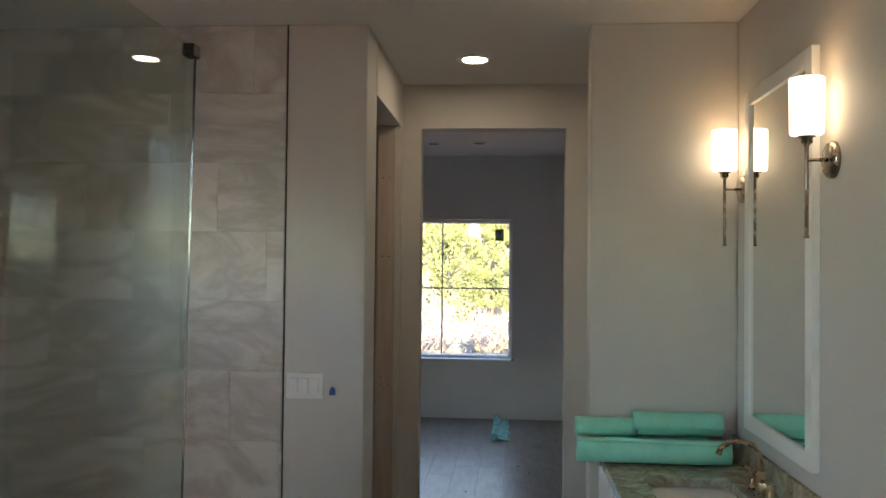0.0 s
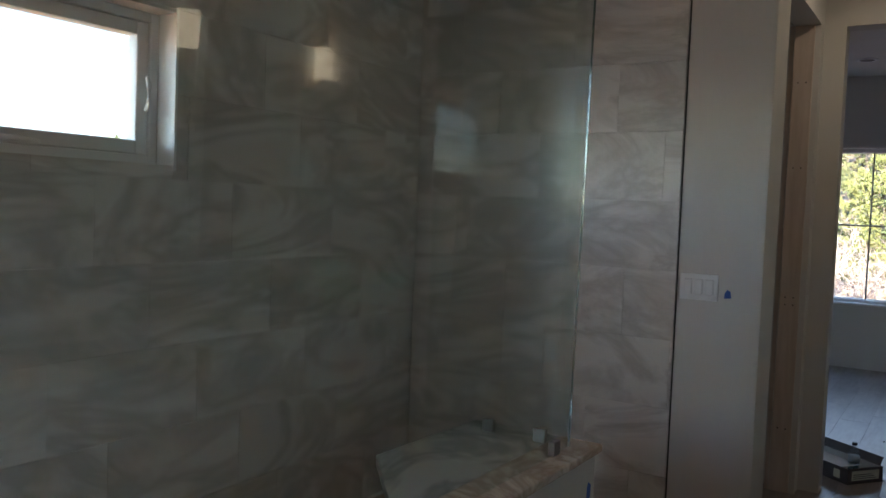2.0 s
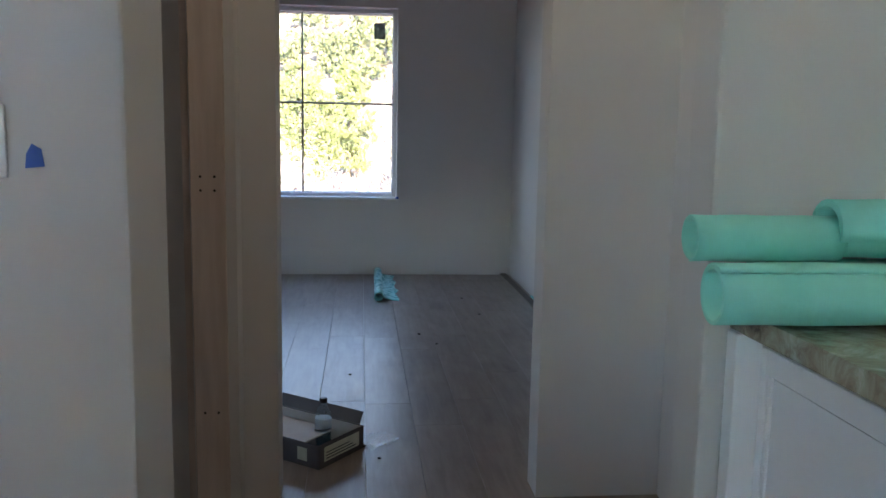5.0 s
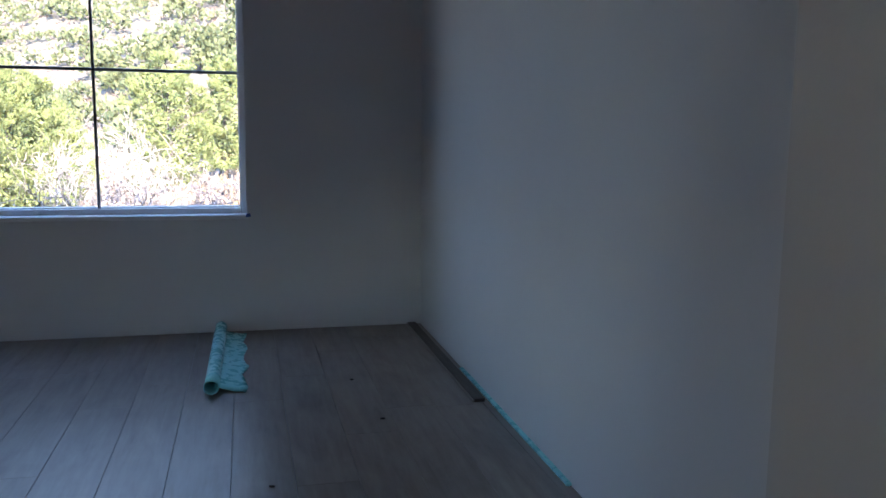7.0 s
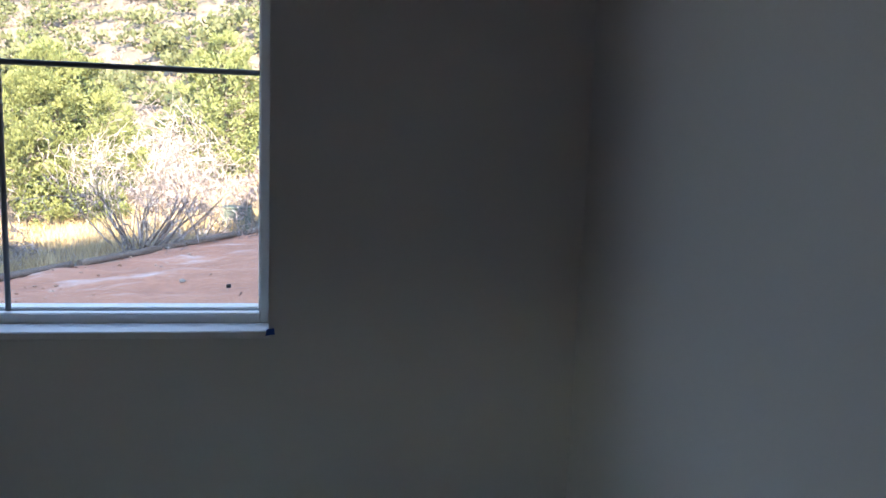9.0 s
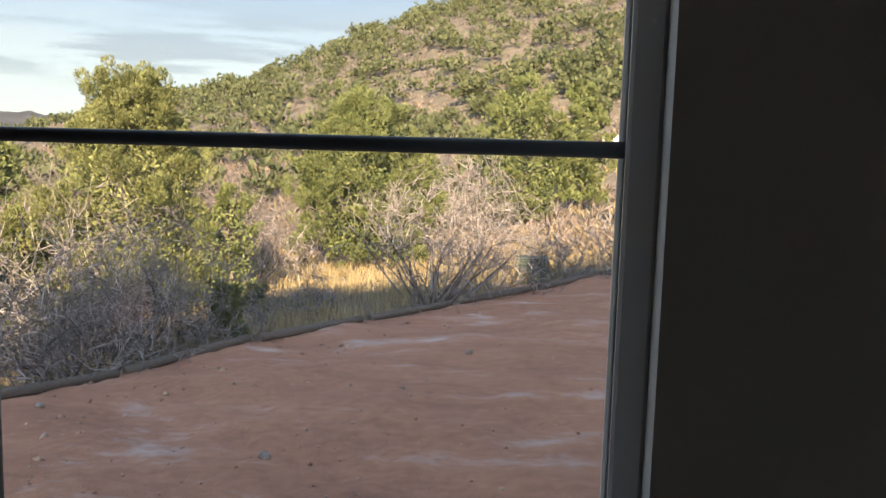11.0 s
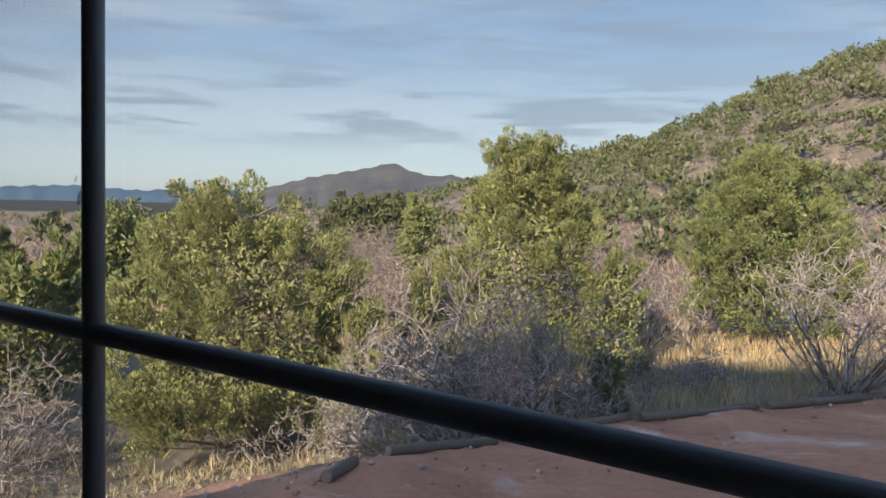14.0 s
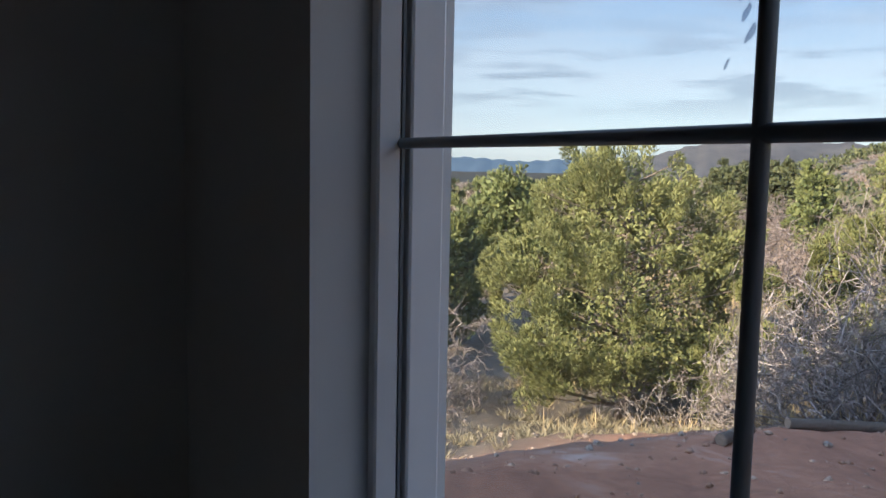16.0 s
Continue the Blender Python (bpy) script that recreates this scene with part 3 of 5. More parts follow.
def vanity():
    v = thing("vanity_cabinet", (1.45, -6.2, 0), "white painted shaker sink cabinet with a raised open base", "cabinet")
    part("body", box(1.222, -6.80, 0.325, BX1 - 0.003, -5.622, 0.858), WHITE, v)
    part("toe_box", box(1.30, -6.78, 0.012, BX1 - 0.003, -5.624, 0.324), WHITE, v)
    part("shelf_board", box(1.205, -6.78, 0.075, 1.299, -5.662, 0.098), PLY, v, "raw plywood shelf board under the cabinet")
    shaker(v, "door", 1.20, -6.285, -5.632, 0.335, 0.835)
    shaker(v, "door", 1.20, -6.79, -6.289, 0.335, 0.835)
    part("top_rail", box(1.208, -6.795, 0.838, 1.2215, -5.628, 0.8575, 0.001), WHITE, v)
    part("end_filler", box(1.150, -5.660, 0.012, 1.1995, -5.622, 0.858, 0.002), WHITE, v)
    w = thing("vanity_drawer_unit", (1.45, -7.6, 0), "white painted shaker drawer unit beside the sink cabinet", "cabinet")
    part("body", box(1.232, -8.4, 0.10, BX1 - 0.003, -6.803, 0.735), WHITE, w)
    part("plinth", box(1.30, -8.4, 0.012, BX1 - 0.003, -6.806, 0.099), WHITE, w)
    for y in (-8.39, -7.59):
        for z0, z1 in ((0.11, 0.41), (0.415, 0.725)):
            shaker(w, "drawer", 1.21, y, y + 0.78, z0, z1)
    lc = thing("lower_countertop", (1.45, -7.6, 0.735), "brown granite worktop slab on the lower drawer unit", "countertop")
    part("slab", box(1.185, -8.42, 0.738, BX1 - 0.003, -6.73, 0.772, 0.004, 2), GRANITE, lc)
    t = thing("countertop", (1.45, -6.2, 0.86), "green and brown granite sink worktop with a thick edge", "countertop")
    sx0, sx1, sy0, sy1 = 1.28, 1.60, -6.45, -5.98
    bm = bmesh.new()
    box_into(bm, 1.155, -6.80, 0.861, sx0, -5.622, 0.899)
    box_into(bm, sx1, -6.80, 0.861, BX1 - 0.003, -5.622, 0.899)
    box_into(bm, sx0, -6.80, 0.861, sx1, sy0, 0.899)
    box_into(bm, sx0, sy1, 0.861, sx1, -5.622, 0.899)
    part("slab", bm, GRANITE, t)
    part("backsplash", box(BX1 - 0.022, -6.80, 0.8995, BX1 - 0.003, -5.622, 0.995, 0.002), GRANITE, t)
    s = thing("sink", (1.44, -6.21, 0.70), "white ceramic undermount sink basin", "sink")
    bm = bmesh.new()
    n, rings = 28, []
    for k, (q, z) in enumerate(((1.12, 0.861), (1.0, 0.860), (0.93, 0.80), (0.75, 0.73), (0.3, 0.712), (0.06, 0.710))):
        ring = []
        for i in range(n):
            a = 2 * math.pi * i / n
            ca, sa = math.cos(a), math.sin(a)
            ring.append(bm.verts.new((1.44 + 0.165 * q * math.copysign(abs(ca) ** 0.6, ca), -6.215 + 0.24 * q * math.copysign(abs(sa) ** 0.6, sa), z)))
        rings.append(ring)
    for a, b in zip(rings, rings[1:]):
        for i in range(n):
            bm.faces.new((a[i], a[(i + 1) % n], b[(i + 1) % n], b[i])).smooth = True
    bm.faces.new(rings[-1])
    part("basin", bm, CERAMIC, s)
    part("drain", spin([(0.022, 0.7105), (0.02, 0.713)], Matrix.Translation((1.44, -6.215, 0))), BRONZE, s)


vanity()


def faucet():
    f = thing("faucet", (1.655, -6.215, 0.899), "champagne bronze gooseneck tap with two lever handles", "faucet")
    x, y, z = 1.655, -6.215, 0.900
    part("base", spin([(0.027, 0), (0.027, 0.008), (0.017, 0.018), (0.014, 0.06), (0.017, 0.075), (0.012, 0.085)], Matrix.Translation((x, y, z))), BRONZE, f)
    part("spout", tube([(x, y, z + 0.08), (x - 0.005, y, z + 0.14), (x - 0.03, y, z + 0.175), (x - 0.07, y, z + 0.19), (x - 0.11, y, z + 0.185), (x - 0.14, y, z + 0.165), (x - 0.15, y, z + 0.14)], [0.011, 0.010, 0.0095, 0.009, 0.009, 0.0095, 0.012], 14), BRONZE, f)
    for s in (-1, 1):
        h = part("handle", spin([(0.025, 0), (0.025, 0.008), (0.014, 0.02), (0.012, 0.05), (0.016, 0.06), (0.010, 0.07)], Matrix.Translation((x, y + 0.10 * s, z))), BRONZE, f)
        lever = solid("lever", tube([(x, y + 0.10 * s, z + 0.064), (x - 0.02, y + 0.12 * s, z + 0.072), (x - 0.035, y + 0.15 * s, z + 0.074)], [0.007, 0.006, 0.008]), BRONZE)
        lever.parent = h


faucet()


def wall_mirror():
    m = thing("wall_mirror", (BX1, -6.17, 1.06), "tall rectangular wall mirror in a white painted frame", "mirror")
    y0, y1, z0, z1, t, x = -6.55, -5.81, 1.062, 2.41, 0.058, BX1 - 0.028
    for nm, b in (("frame_stile", (y0, y0 + t, z0, z1)), ("frame_stile", (y1 - t, y1, z0, z1)), ("frame_rail", (y0 + t, y1 - t, z0, z0 + t)), ("frame_rail", (y0 + t, y1 - t, z1 - t, z1))):
        part(nm, box(x, b[0], b[2], BX1 - 0.001, b[1], b[3], 0.003, 2), WHITE, m)
    part("mirror_glass", box(x + 0.010, y0 + t - 0.005, z0 + t - 0.005, x + 0.014, y1 - t + 0.005, z1 - t + 0.005), MIRROR, m)


wall_mirror()


def sconce(y):
    x, z = BX1 - 0.08, 2.016
    s = thing("wall_sconce", (BX1, y, z), "lit wall sconce with frosted glass shade and nickel stem", "wall lamp", "sconces beside the mirror")
    part("backplate", spin([(0.057, 0), (0.057, 0.010), (0.050, 0.018), (0.02, 0.020)], Matrix.Translation((BX1 - 0.001, y, z + 0.015)) @ pose(0, 0, 0, 0, -90)), NICKEL, s)
    part("arm", tube([(BX1 - 0.018, y, z + 0.015), (x, y, z + 0.015)], 0.006), NICKEL, s)
    part("stem", spin([(0.0085, -0.222), (0.0085, -0.216), (0.0062, -0.214), (0.0062, 0.055), (0.0095, 0.06), (0.0095, 0.07)], Matrix.Translation((x, y, z))), NICKEL, s)
    part("shade_holder", spin([(0.011, 0.062), (0.017, 0.066), (0.017, 0.082), (0.027, 0.084), (0.027, 0.089)], Matrix.Translation((x, y, z))), NICKEL, s)
    part("shade", spin([(0.030, 0.0895), (0.046, 0.0915), (0.049, 0.098), (0.051, 0.258), (0.0495, 0.262), (0.047, 0.258), (0.045, 0.10), (0.02, 0.096)], Matrix.Translation((x, y, z)), 32), SHADE, s, "glowing frosted glass cylinder shade")


sconce(-6.657)
sconce(-5.704)


def downlight(x, y, z, lit):
    d = thing("downlight", (x, y, z), ("lit" if lit else "unlit") + " round recessed ceiling downlight with a white rim", "ceiling light", "recessed downlights")
    part("rim", spin([(0.062, 0.004), (0.092, 0.0), (0.094, -0.006), (0.070, -0.009), (0.063, -0.004)], Matrix.Translation((x, y, z - 0.001)), 32), VINYL, d)
    part("lens", spin([(0.061, -0.002), (0.058, -0.008)], Matrix.Translation((x, y, z - 0.001)), 32), LENS if lit else LENS_OFF, d)


downlight(0.575, -5.03, BZ, True)
downlight(-0.011, -0.94, RZ, False)
downlight(0.448, -0.97, RZ, False)


# ---- loose things ----
def foam_roll(name, a, b, r, label, material=FOAM, flap=None, ends=(1, 1), turns=2.6, squash=1.0):
    """A loosely rolled sheet between two points, its spiral seen at the ends."""
    a, b = Vector(a), Vector(b)
    d = (b - a).normalized()
    side = d.cross(Vector((0, 0, 1))).normalized()
    up = side.cross(d)
    bm = bmesh.new()
    n = int(turns * 22)
    strips = []
    for s in range(9):
        p = a.lerp(b, s / 8)
        wob = 1 + 0.02 * math.sin(s * 1.9 + r * 70)
        row = []
        for i in range(n + 1):
            ang = -2 * math.pi * turns * i / n + 2.2
            rr = r * (1 - 0.16 * (n - i) / n * turns / 2.0) * wob
            row.append(bm.verts.new(p + side * (rr * math.cos(ang)) + up * (rr * math.sin(ang) * squash)))
        strips.append(row)
    for p, q in zip(strips, strips[1:]):
        for i in range(n):
            bm.faces.new((p[i], p[i + 1], q[i + 1], q[i])).smooth = True
    ob = solid(name, bm, material)
    so = ob.modifiers.new("thickness", "SOLIDIFY")
    so.thickness = 0.004
    return tagged(ob, label, "foam roll")


foam_roll("foam_roll", (1.045, -5.785, 0.953), (1.655, -5.80, 0.953), 0.051, "long rolled sheet of teal foam underlay lying on the worktop", turns=2.2)
foam_roll("foam_roll", (1.285, -5.68, 1.046), (1.65, -5.68, 1.046), 0.052, "short rolled sheet of teal foam underlay by the wall", turns=2.4)
foam_roll("foam_roll", (1.045, -5.685, 1.030), (1.30, -5.685, 1.030), 0.040, "rolled bend of teal foam underlay on the pile", turns=1.6)
pad = bmesh.new()
for q in range(7):
    box_into(pad, 1.17 + 0.012 * (q % 2), -5.725, 0.9008 + 0.0125 * q, 1.60 - 0.02 * (q % 3), -5.632, 0.912 + 0.0125 * q, 0.003)
tagged(solid("folded_foam_sheet", pad, FOAM), "folded layers of teal foam underlay under the rolls", "foam sheet")


def crumple(name, x, y, z, sx, sy, sz, material, label, category, seed):
    r = random.Random(seed)
    bm = bmesh.new()
    bmesh.ops.create_icosphere(bm, subdivisions=3, radius=1)
    for v in bm.verts:
        k = 1 + 0.55 * noise.noise(v.co * 2.3 + Vector((seed, 0, 0))) + 0.25 * r.random()
        v.co = Vector((v.co.x * sx * k, v.co.y * sy * k, max(v.co.z, -0.75) * sz * k))
    low = min(v.co.z for v in bm.verts)
    for v in bm.verts:
        v.co += Vector((x, y, z - low + 0.001))
    return tagged(solid(name, bm, material), label, category)


crumple("plastic_wrap", 1.66, -5.80, 0.900, 0.04, 0.05, 0.06, FILM, "crumpled clear plastic wrap behind the foam rolls", "plastic wrap", 3)


def floor_roll():
    """The teal roll by the window wall with one flap lying open."""
    ob = foam_roll("underlay_roll", (0.628, -1.17, 0.036), (0.640, -0.03, 0.036), 0.034, "teal underlay roll end with a torn flap on the floor", FOAM_FILM, turns=1.8)
    bm = bmesh.new()
    n, m = 16, 6
    r = random.Random(9)
    edge = [0.125 + 0.012 * math.sin(k * 1.3) + 0.012 * r.random() for k in range(n + 1)]
    g = [[bm.verts.new((0.640 + edge[i] * j / m, -1.16 + 1.08 * i / n + (0.02 * r.random() if i == 0 else 0), 0.004 + 0.030 * (1 - j / m) ** 2 + 0.0012 * r.random())) for j in range(m + 1)] for i in range(n + 1)]
    for i in range(n):
        for j in range(m):
            bm.faces.new((g[i][j], g[i][j + 1], g[i + 1][j + 1], g[i + 1][j])).smooth = True
    flap = solid("torn_flap", bm, FOAM_FILM)
    flap.modifiers.new("thickness", "SOLIDIFY").thickness = 0.003
    flap.parent = ob


floor_roll()


def plank_carton(m, length, width, height, label, flaps):
    """A long open carton that held floor planks; local x is its length."""
    c = tagged(new("flooring_carton"), label, "carton", "flooring cartons")
    c.empty_display_size = 0.1
    c.matrix_basis = m
    t = 0.005
    L, W, H = length / 2, width / 2, height
    part("bottom", box(-L + t, -W + t, 0.001, L - t, W - t, 0.006), CARD_IN, c, "", True)
    part("long_side", box(-L, -W, 0.001, L, -W + t, H, 0.001), CARD, c, "dark printed side", True)
    part("long_side", box(-L, W - t, 0.001, L, W, H, 0.001), CARD, c, "dark printed side", True)
    part("short_side", box(-L, -W + t, 0.001, -L + t, W - t, H, 0.001), CARD, c, "dark printed end", True)
    part("short_side", box(L - t, -W + t, 0.001, L, W - t, H, 0.001), CARD, c, "dark printed end", True)
    part("liner", box(-L + t, W - 2 * t, 0.006, L - t, W - t, H - 0.003), CARD_PALE, c, "pale inner face", True)
    part("liner", box(-L + t, -W + t, 0.006, L - t, -W + 2 * t, H - 0.003), CARD_PALE, c, "pale inner face", True)
    part("end_label", box(L, -W + 0.03, 0.022, L + 0.001, W - 0.03, H - 0.014), LABEL, c, "pale paper label with print", True)
    for k in range(3):
        part("label_line", box(L + 0.001, -W + 0.04, 0.03 + 0.011 * k, L + 0.0015, W - 0.05 - 0.02 * k, 0.034 + 0.011 * k), CARD, c, "", True)
    for k, x in enumerate((L - 0.10, L - 0.24)):
        part("side_label", box(x, -W - 0.001, 0.022, x + 0.045, -W, H - 0.02), LABEL, c, "", True)
    if flaps:
        part("sheet", box(-L + 0.01, -W + 0.012, H - 0.022, L - 0.10, W - 0.055, H - 0.018), CARD_PALE, c, "white foam sheet inside", True)
        f = bmesh.new()
        box_into(f, -L, W - 0.002, H, L - 0.02, W + 0.001, H + 0.05)
        bmesh.ops.rotate(f, verts=f.verts, cent=(0, W, H), matrix=Matrix.Rotation(radians(-28), 3, "X"))
        part("flap", f, CARD, c, "raised dark flap", True)
    return c


plank_carton(pose(0.0445, -3.773, 0, 0, 0, -37.5), 0.98, 0.262, 0.09, "open dark printed carton with a white sheet and bottle inside", True)
plank_carton(pose(-0.475, -1.71, 0, 0, 0, -79.5), 1.30, 0.22, 0.10, "empty open carton with pale inner sides on the floor", False)


def bottle():
    b = thing("water_bottle", (0.36, -3.965, 0.008), "clear plastic water bottle standing in the carton", "bottle")
    m = Matrix.Translation((0.36, -3.965, 0.0085))
    part("body", spin([(0.024, 0), (0.030, 0.004), (0.031, 0.03), (0.029, 0.05), (0.031, 0.07), (0.031, 0.12), (0.026, 0.145), (0.013, 0.165), (0.012, 0.178)], m), BOTTLE, b)
    part("water", spin([(0.026, 0.003), (0.028, 0.03), (0.028, 0.06)], m), thin_glass("water", (0.55, 0.72, 0.80), 0.04), b)
    part("cap", spin([(0.0145, 0.175), (0.0145, 0.190), (0.013, 0.192)], m), DARKMETAL, b, "dark cap")
    part("label_band", spin([(0.0315, 0.075), (0.0315, 0.115)], m), plain("pale_blue_band", (0.35, 0.45, 0.55), (0.5, 0.58, 0.66), 20, 0.5), b, "pale bottle band")


bottle()


def film_sheet(name, x, y, sx, sy, rot, seed, label):
    r = random.Random(seed)
    bm = bmesh.new()
    n = 8
    g = [[bm.verts.new(((i / n - 0.5) * sx * (1 + 0.25 * noise.noise(Vector((j, seed, 1)))), (j / n - 0.5) * sy * (1 - 0.5 * i / n), 0.004 + 0.03 * abs(noise.noise(Vector((i * 0.6, j * 0.6, seed)))))) for j in range(n + 1)] for i in range(n + 1)]
    for i in range(n):
        for j in range(n):
            bm.faces.new((g[i][j], g[i + 1][j], g[i + 1][j + 1], g[i][j + 1]))
    ob = solid(name, bm, FILM)
    ob.matrix_basis = pose(x, y, 0.0, 0, 0, rot)
    return tagged(ob, label, "plastic film")


film_sheet("plastic_film", -0.27, -1.60, 0.24, 0.18, 10, 2, "loose clear plastic film on the floor")
film_sheet("plastic_film", 0.56, -3.90, 0.16, 0.2, 30, 4, "loose clear plastic film beside the carton")
film_sheet("plastic_film", -0.66, -1.45, 0.18, 0.5, 80, 7, "loose clear plastic film behind the carton")
crumple("plastic_scrap", -0.219, -1.20, 0.0, 0.022, 0.016, 0.014, REDBIT, "small red plastic scrap on the floor", "scrap", 6)
trim_strip = thing("floor_trim_strip", (1.74, -0.75, 0), "loose dark wood floor moulding lying along the wall", "moulding")
part("strip", box(1.705, -1.49, 0.001, 1.752, -0.02, 0.016, 0.003, 2), plain("dark_wood_strip", (0.06, 0.05, 0.04), (0.11, 0.09, 0.075), 6, 0.45, 0, 80, 0.2, (8, 0.6, 8)), trim_strip)
part("bright_edge", box(1.698, -1.49, 0.001, 1.705, -0.02, 0.010, 0.001), plain("worn_strip_edge", (0.2, 0.18, 0.15), (0.3, 0.27, 0.23), 9, 0.4), trim_strip)
tagged(solid("underlay_edge", box(1.768, -2.36, 0.001, 1.786, -1.0, 0.012, 0.002), FOAM_FILM), "teal underlay strip showing along the wall foot", "underlay")
rs = random.Random(21)
for k in range(16):
    x, y = rs.uniform(-0.6, 1.3), rs.uniform(-4.2, -0.7)
    crumple("debris_crumb", x, y, 0.0, 0.004 + 0.005 * rs.random(), 0.004, 0.003, DEBRIS, "tiny dark crumb of debris on the floor", "debris", 30 + k)
crumple("debris_crumb", 1.16, -5.66, 0.0, 0.03, 0.018, 0.016, CARD_PALE, "white plaster lump at the foot of the wall", "debris", 77)

# ---- outdoors: ground ----
KERB = ((-20, -4.6), (4.5, -4.6), (6.1, -4.87), (7.9, -4.36), (9.8, -3.5), (11.5, -2.5), (13.2, -1.5), (17.0, 0.4), (19.3, 1.45), (60, 22))
CREST = ((-180, 3), (-90, 8), (-40, 14.2), (-10, 14.2), (0, 12.8), (5, 11.7), (9.5, 10.2), (13.5, 8.7), (17, 7.3), (20.6, 5.6), (24.3, 4.3), (30, 3.2), (35, 1.6), (42, 0.4), (50, -0.6), (70, -1.0), (110, -0.5), (180, 3))


def smooth(a, b, v):
    t = np.clip((v - a) / (b - a), 0, 1)
    return t * t * (3 - 2 * t)


def kerb_x(y):
    return np.interp(y, [k[0] for k in KERB], [k[1] for k in KERB])


def height(x, y):
    """The ground: a dirt yard, a bank falling away beyond the kerb, and a wooded hill."""
    x, y = np.asarray(x, float), np.asarray(y, float)
    r, az = np.hypot(x - 0.5, y + 0.3), np.degrees(np.arctan2(-(x - 0.5), y + 0.3))
    z = -0.423 + 0.0766 * np.clip(x, -9, 10) - 0.049 * np.clip(y, -10, 22)
    u = np.clip(kerb_x(y) - x, 0, None)
    bank = 0.25 * np.clip(u, 0, 6) + 0.05 * np.clip(u - 6, 0, 40)
    z = z - bank * (1 - 0.85 * smooth(8, 17, y))
    crest = np.interp(az, [c[0] for c in CREST], [c[1] for c in CREST])
    reach = 190.0
    hill = smooth(34, reach, r) ** 1.08 * (1.9 - z * 0 + reach * np.tan(np.radians(crest)))
    hill = np.where(r > reach, hill * np.clip(1 - (r - reach) / 900, 0.02, 1), hill)
    z = z + hill - 38 * smooth(120, 900, r) * smooth(34, 50, az)
    lumps = 0.05 * np.sin(x * 1.7 + 0.6 * np.sin(y * 1.3)) * np.sin(y * 1.9 + 0.5 * np.sin(x * 2.1)) + 0.02 * np.sin(x * 5.1 + y * 2.2) * np.sin(y * 4.3 - x * 1.7)
    return z + lumps * smooth(2, 5, r) + 0.9 * smooth(30, 90, r) * np.sin(x * 0.11 + 1) * np.sin(y * 0.09)


def quick_mesh(name, verts, faces):
    """A mesh from arrays whose faces all have the same number of corners."""
    me = bpy.data.meshes.new(name)
    k = faces.shape[1]
    me.vertices.add(len(verts))
    me.vertices.foreach_set("co", np.ascontiguousarray(verts, np.float32).ravel())
    me.loops.add(faces.size)
    me.loops.foreach_set("vertex_index", np.ascontiguousarray(faces, np.int32).ravel())
    me.polygons.add(len(faces))
    me.polygons.foreach_set("loop_start", np.arange(0, faces.size, k, dtype=np.int32))
    me.update(calc_edges=True)
    return me


def ground_sheet():
    rad = np.concatenate([np.arange(0.5, 26, 0.22), 26 * 1.05 ** np.arange(0, 104)])
    na = 420
    ang = np.linspace(0, 2 * np.pi, na, endpoint=False)
    R, A = np.meshgrid(rad, ang, indexing="ij")
    X, Y = 0.5 - R * np.sin(A), -0.3 + R * np.cos(A)
    Z = height(X, Y)
    rng = np.random.default_rng(4)
    Z += rng.normal(0, 0.008, Z.shape) * (R > 2) * (R < 30)
    v = np.stack([X, Y, Z], -1).reshape(-1, 3)
    i, j = np.meshgrid(np.arange(len(rad) - 1), np.arange(na), indexing="ij")
    a, b, c, d = i * na + j, i * na + (j + 1) % na, (i + 1) * na + (j + 1) % na, (i + 1) * na + j
    f = np.stack([a, b, c, d], -1).reshape(-1, 4)
    me = quick_mesh("ground", v, f)
    me.polygons.foreach_set("use_smooth", np.ones(len(f), bool))
    u = (X - kerb_x(Y)).ravel()
    reach = 1.4 + 3.4 * (1 - smooth(6.5, 9.5, Y.ravel()))
    yard = smooth(-1.0, 0.1, (u + 0.2 * np.sin(Y.ravel() * 2.3)) / reach) * (1 - smooth(16.5, 19.5, Y.ravel() + 0.4 * X.ravel()))
    at = me.attributes.new("yard", "FLOAT", "POINT")
    at.data.foreach_set("value", yard.astype(np.float32))
    return me


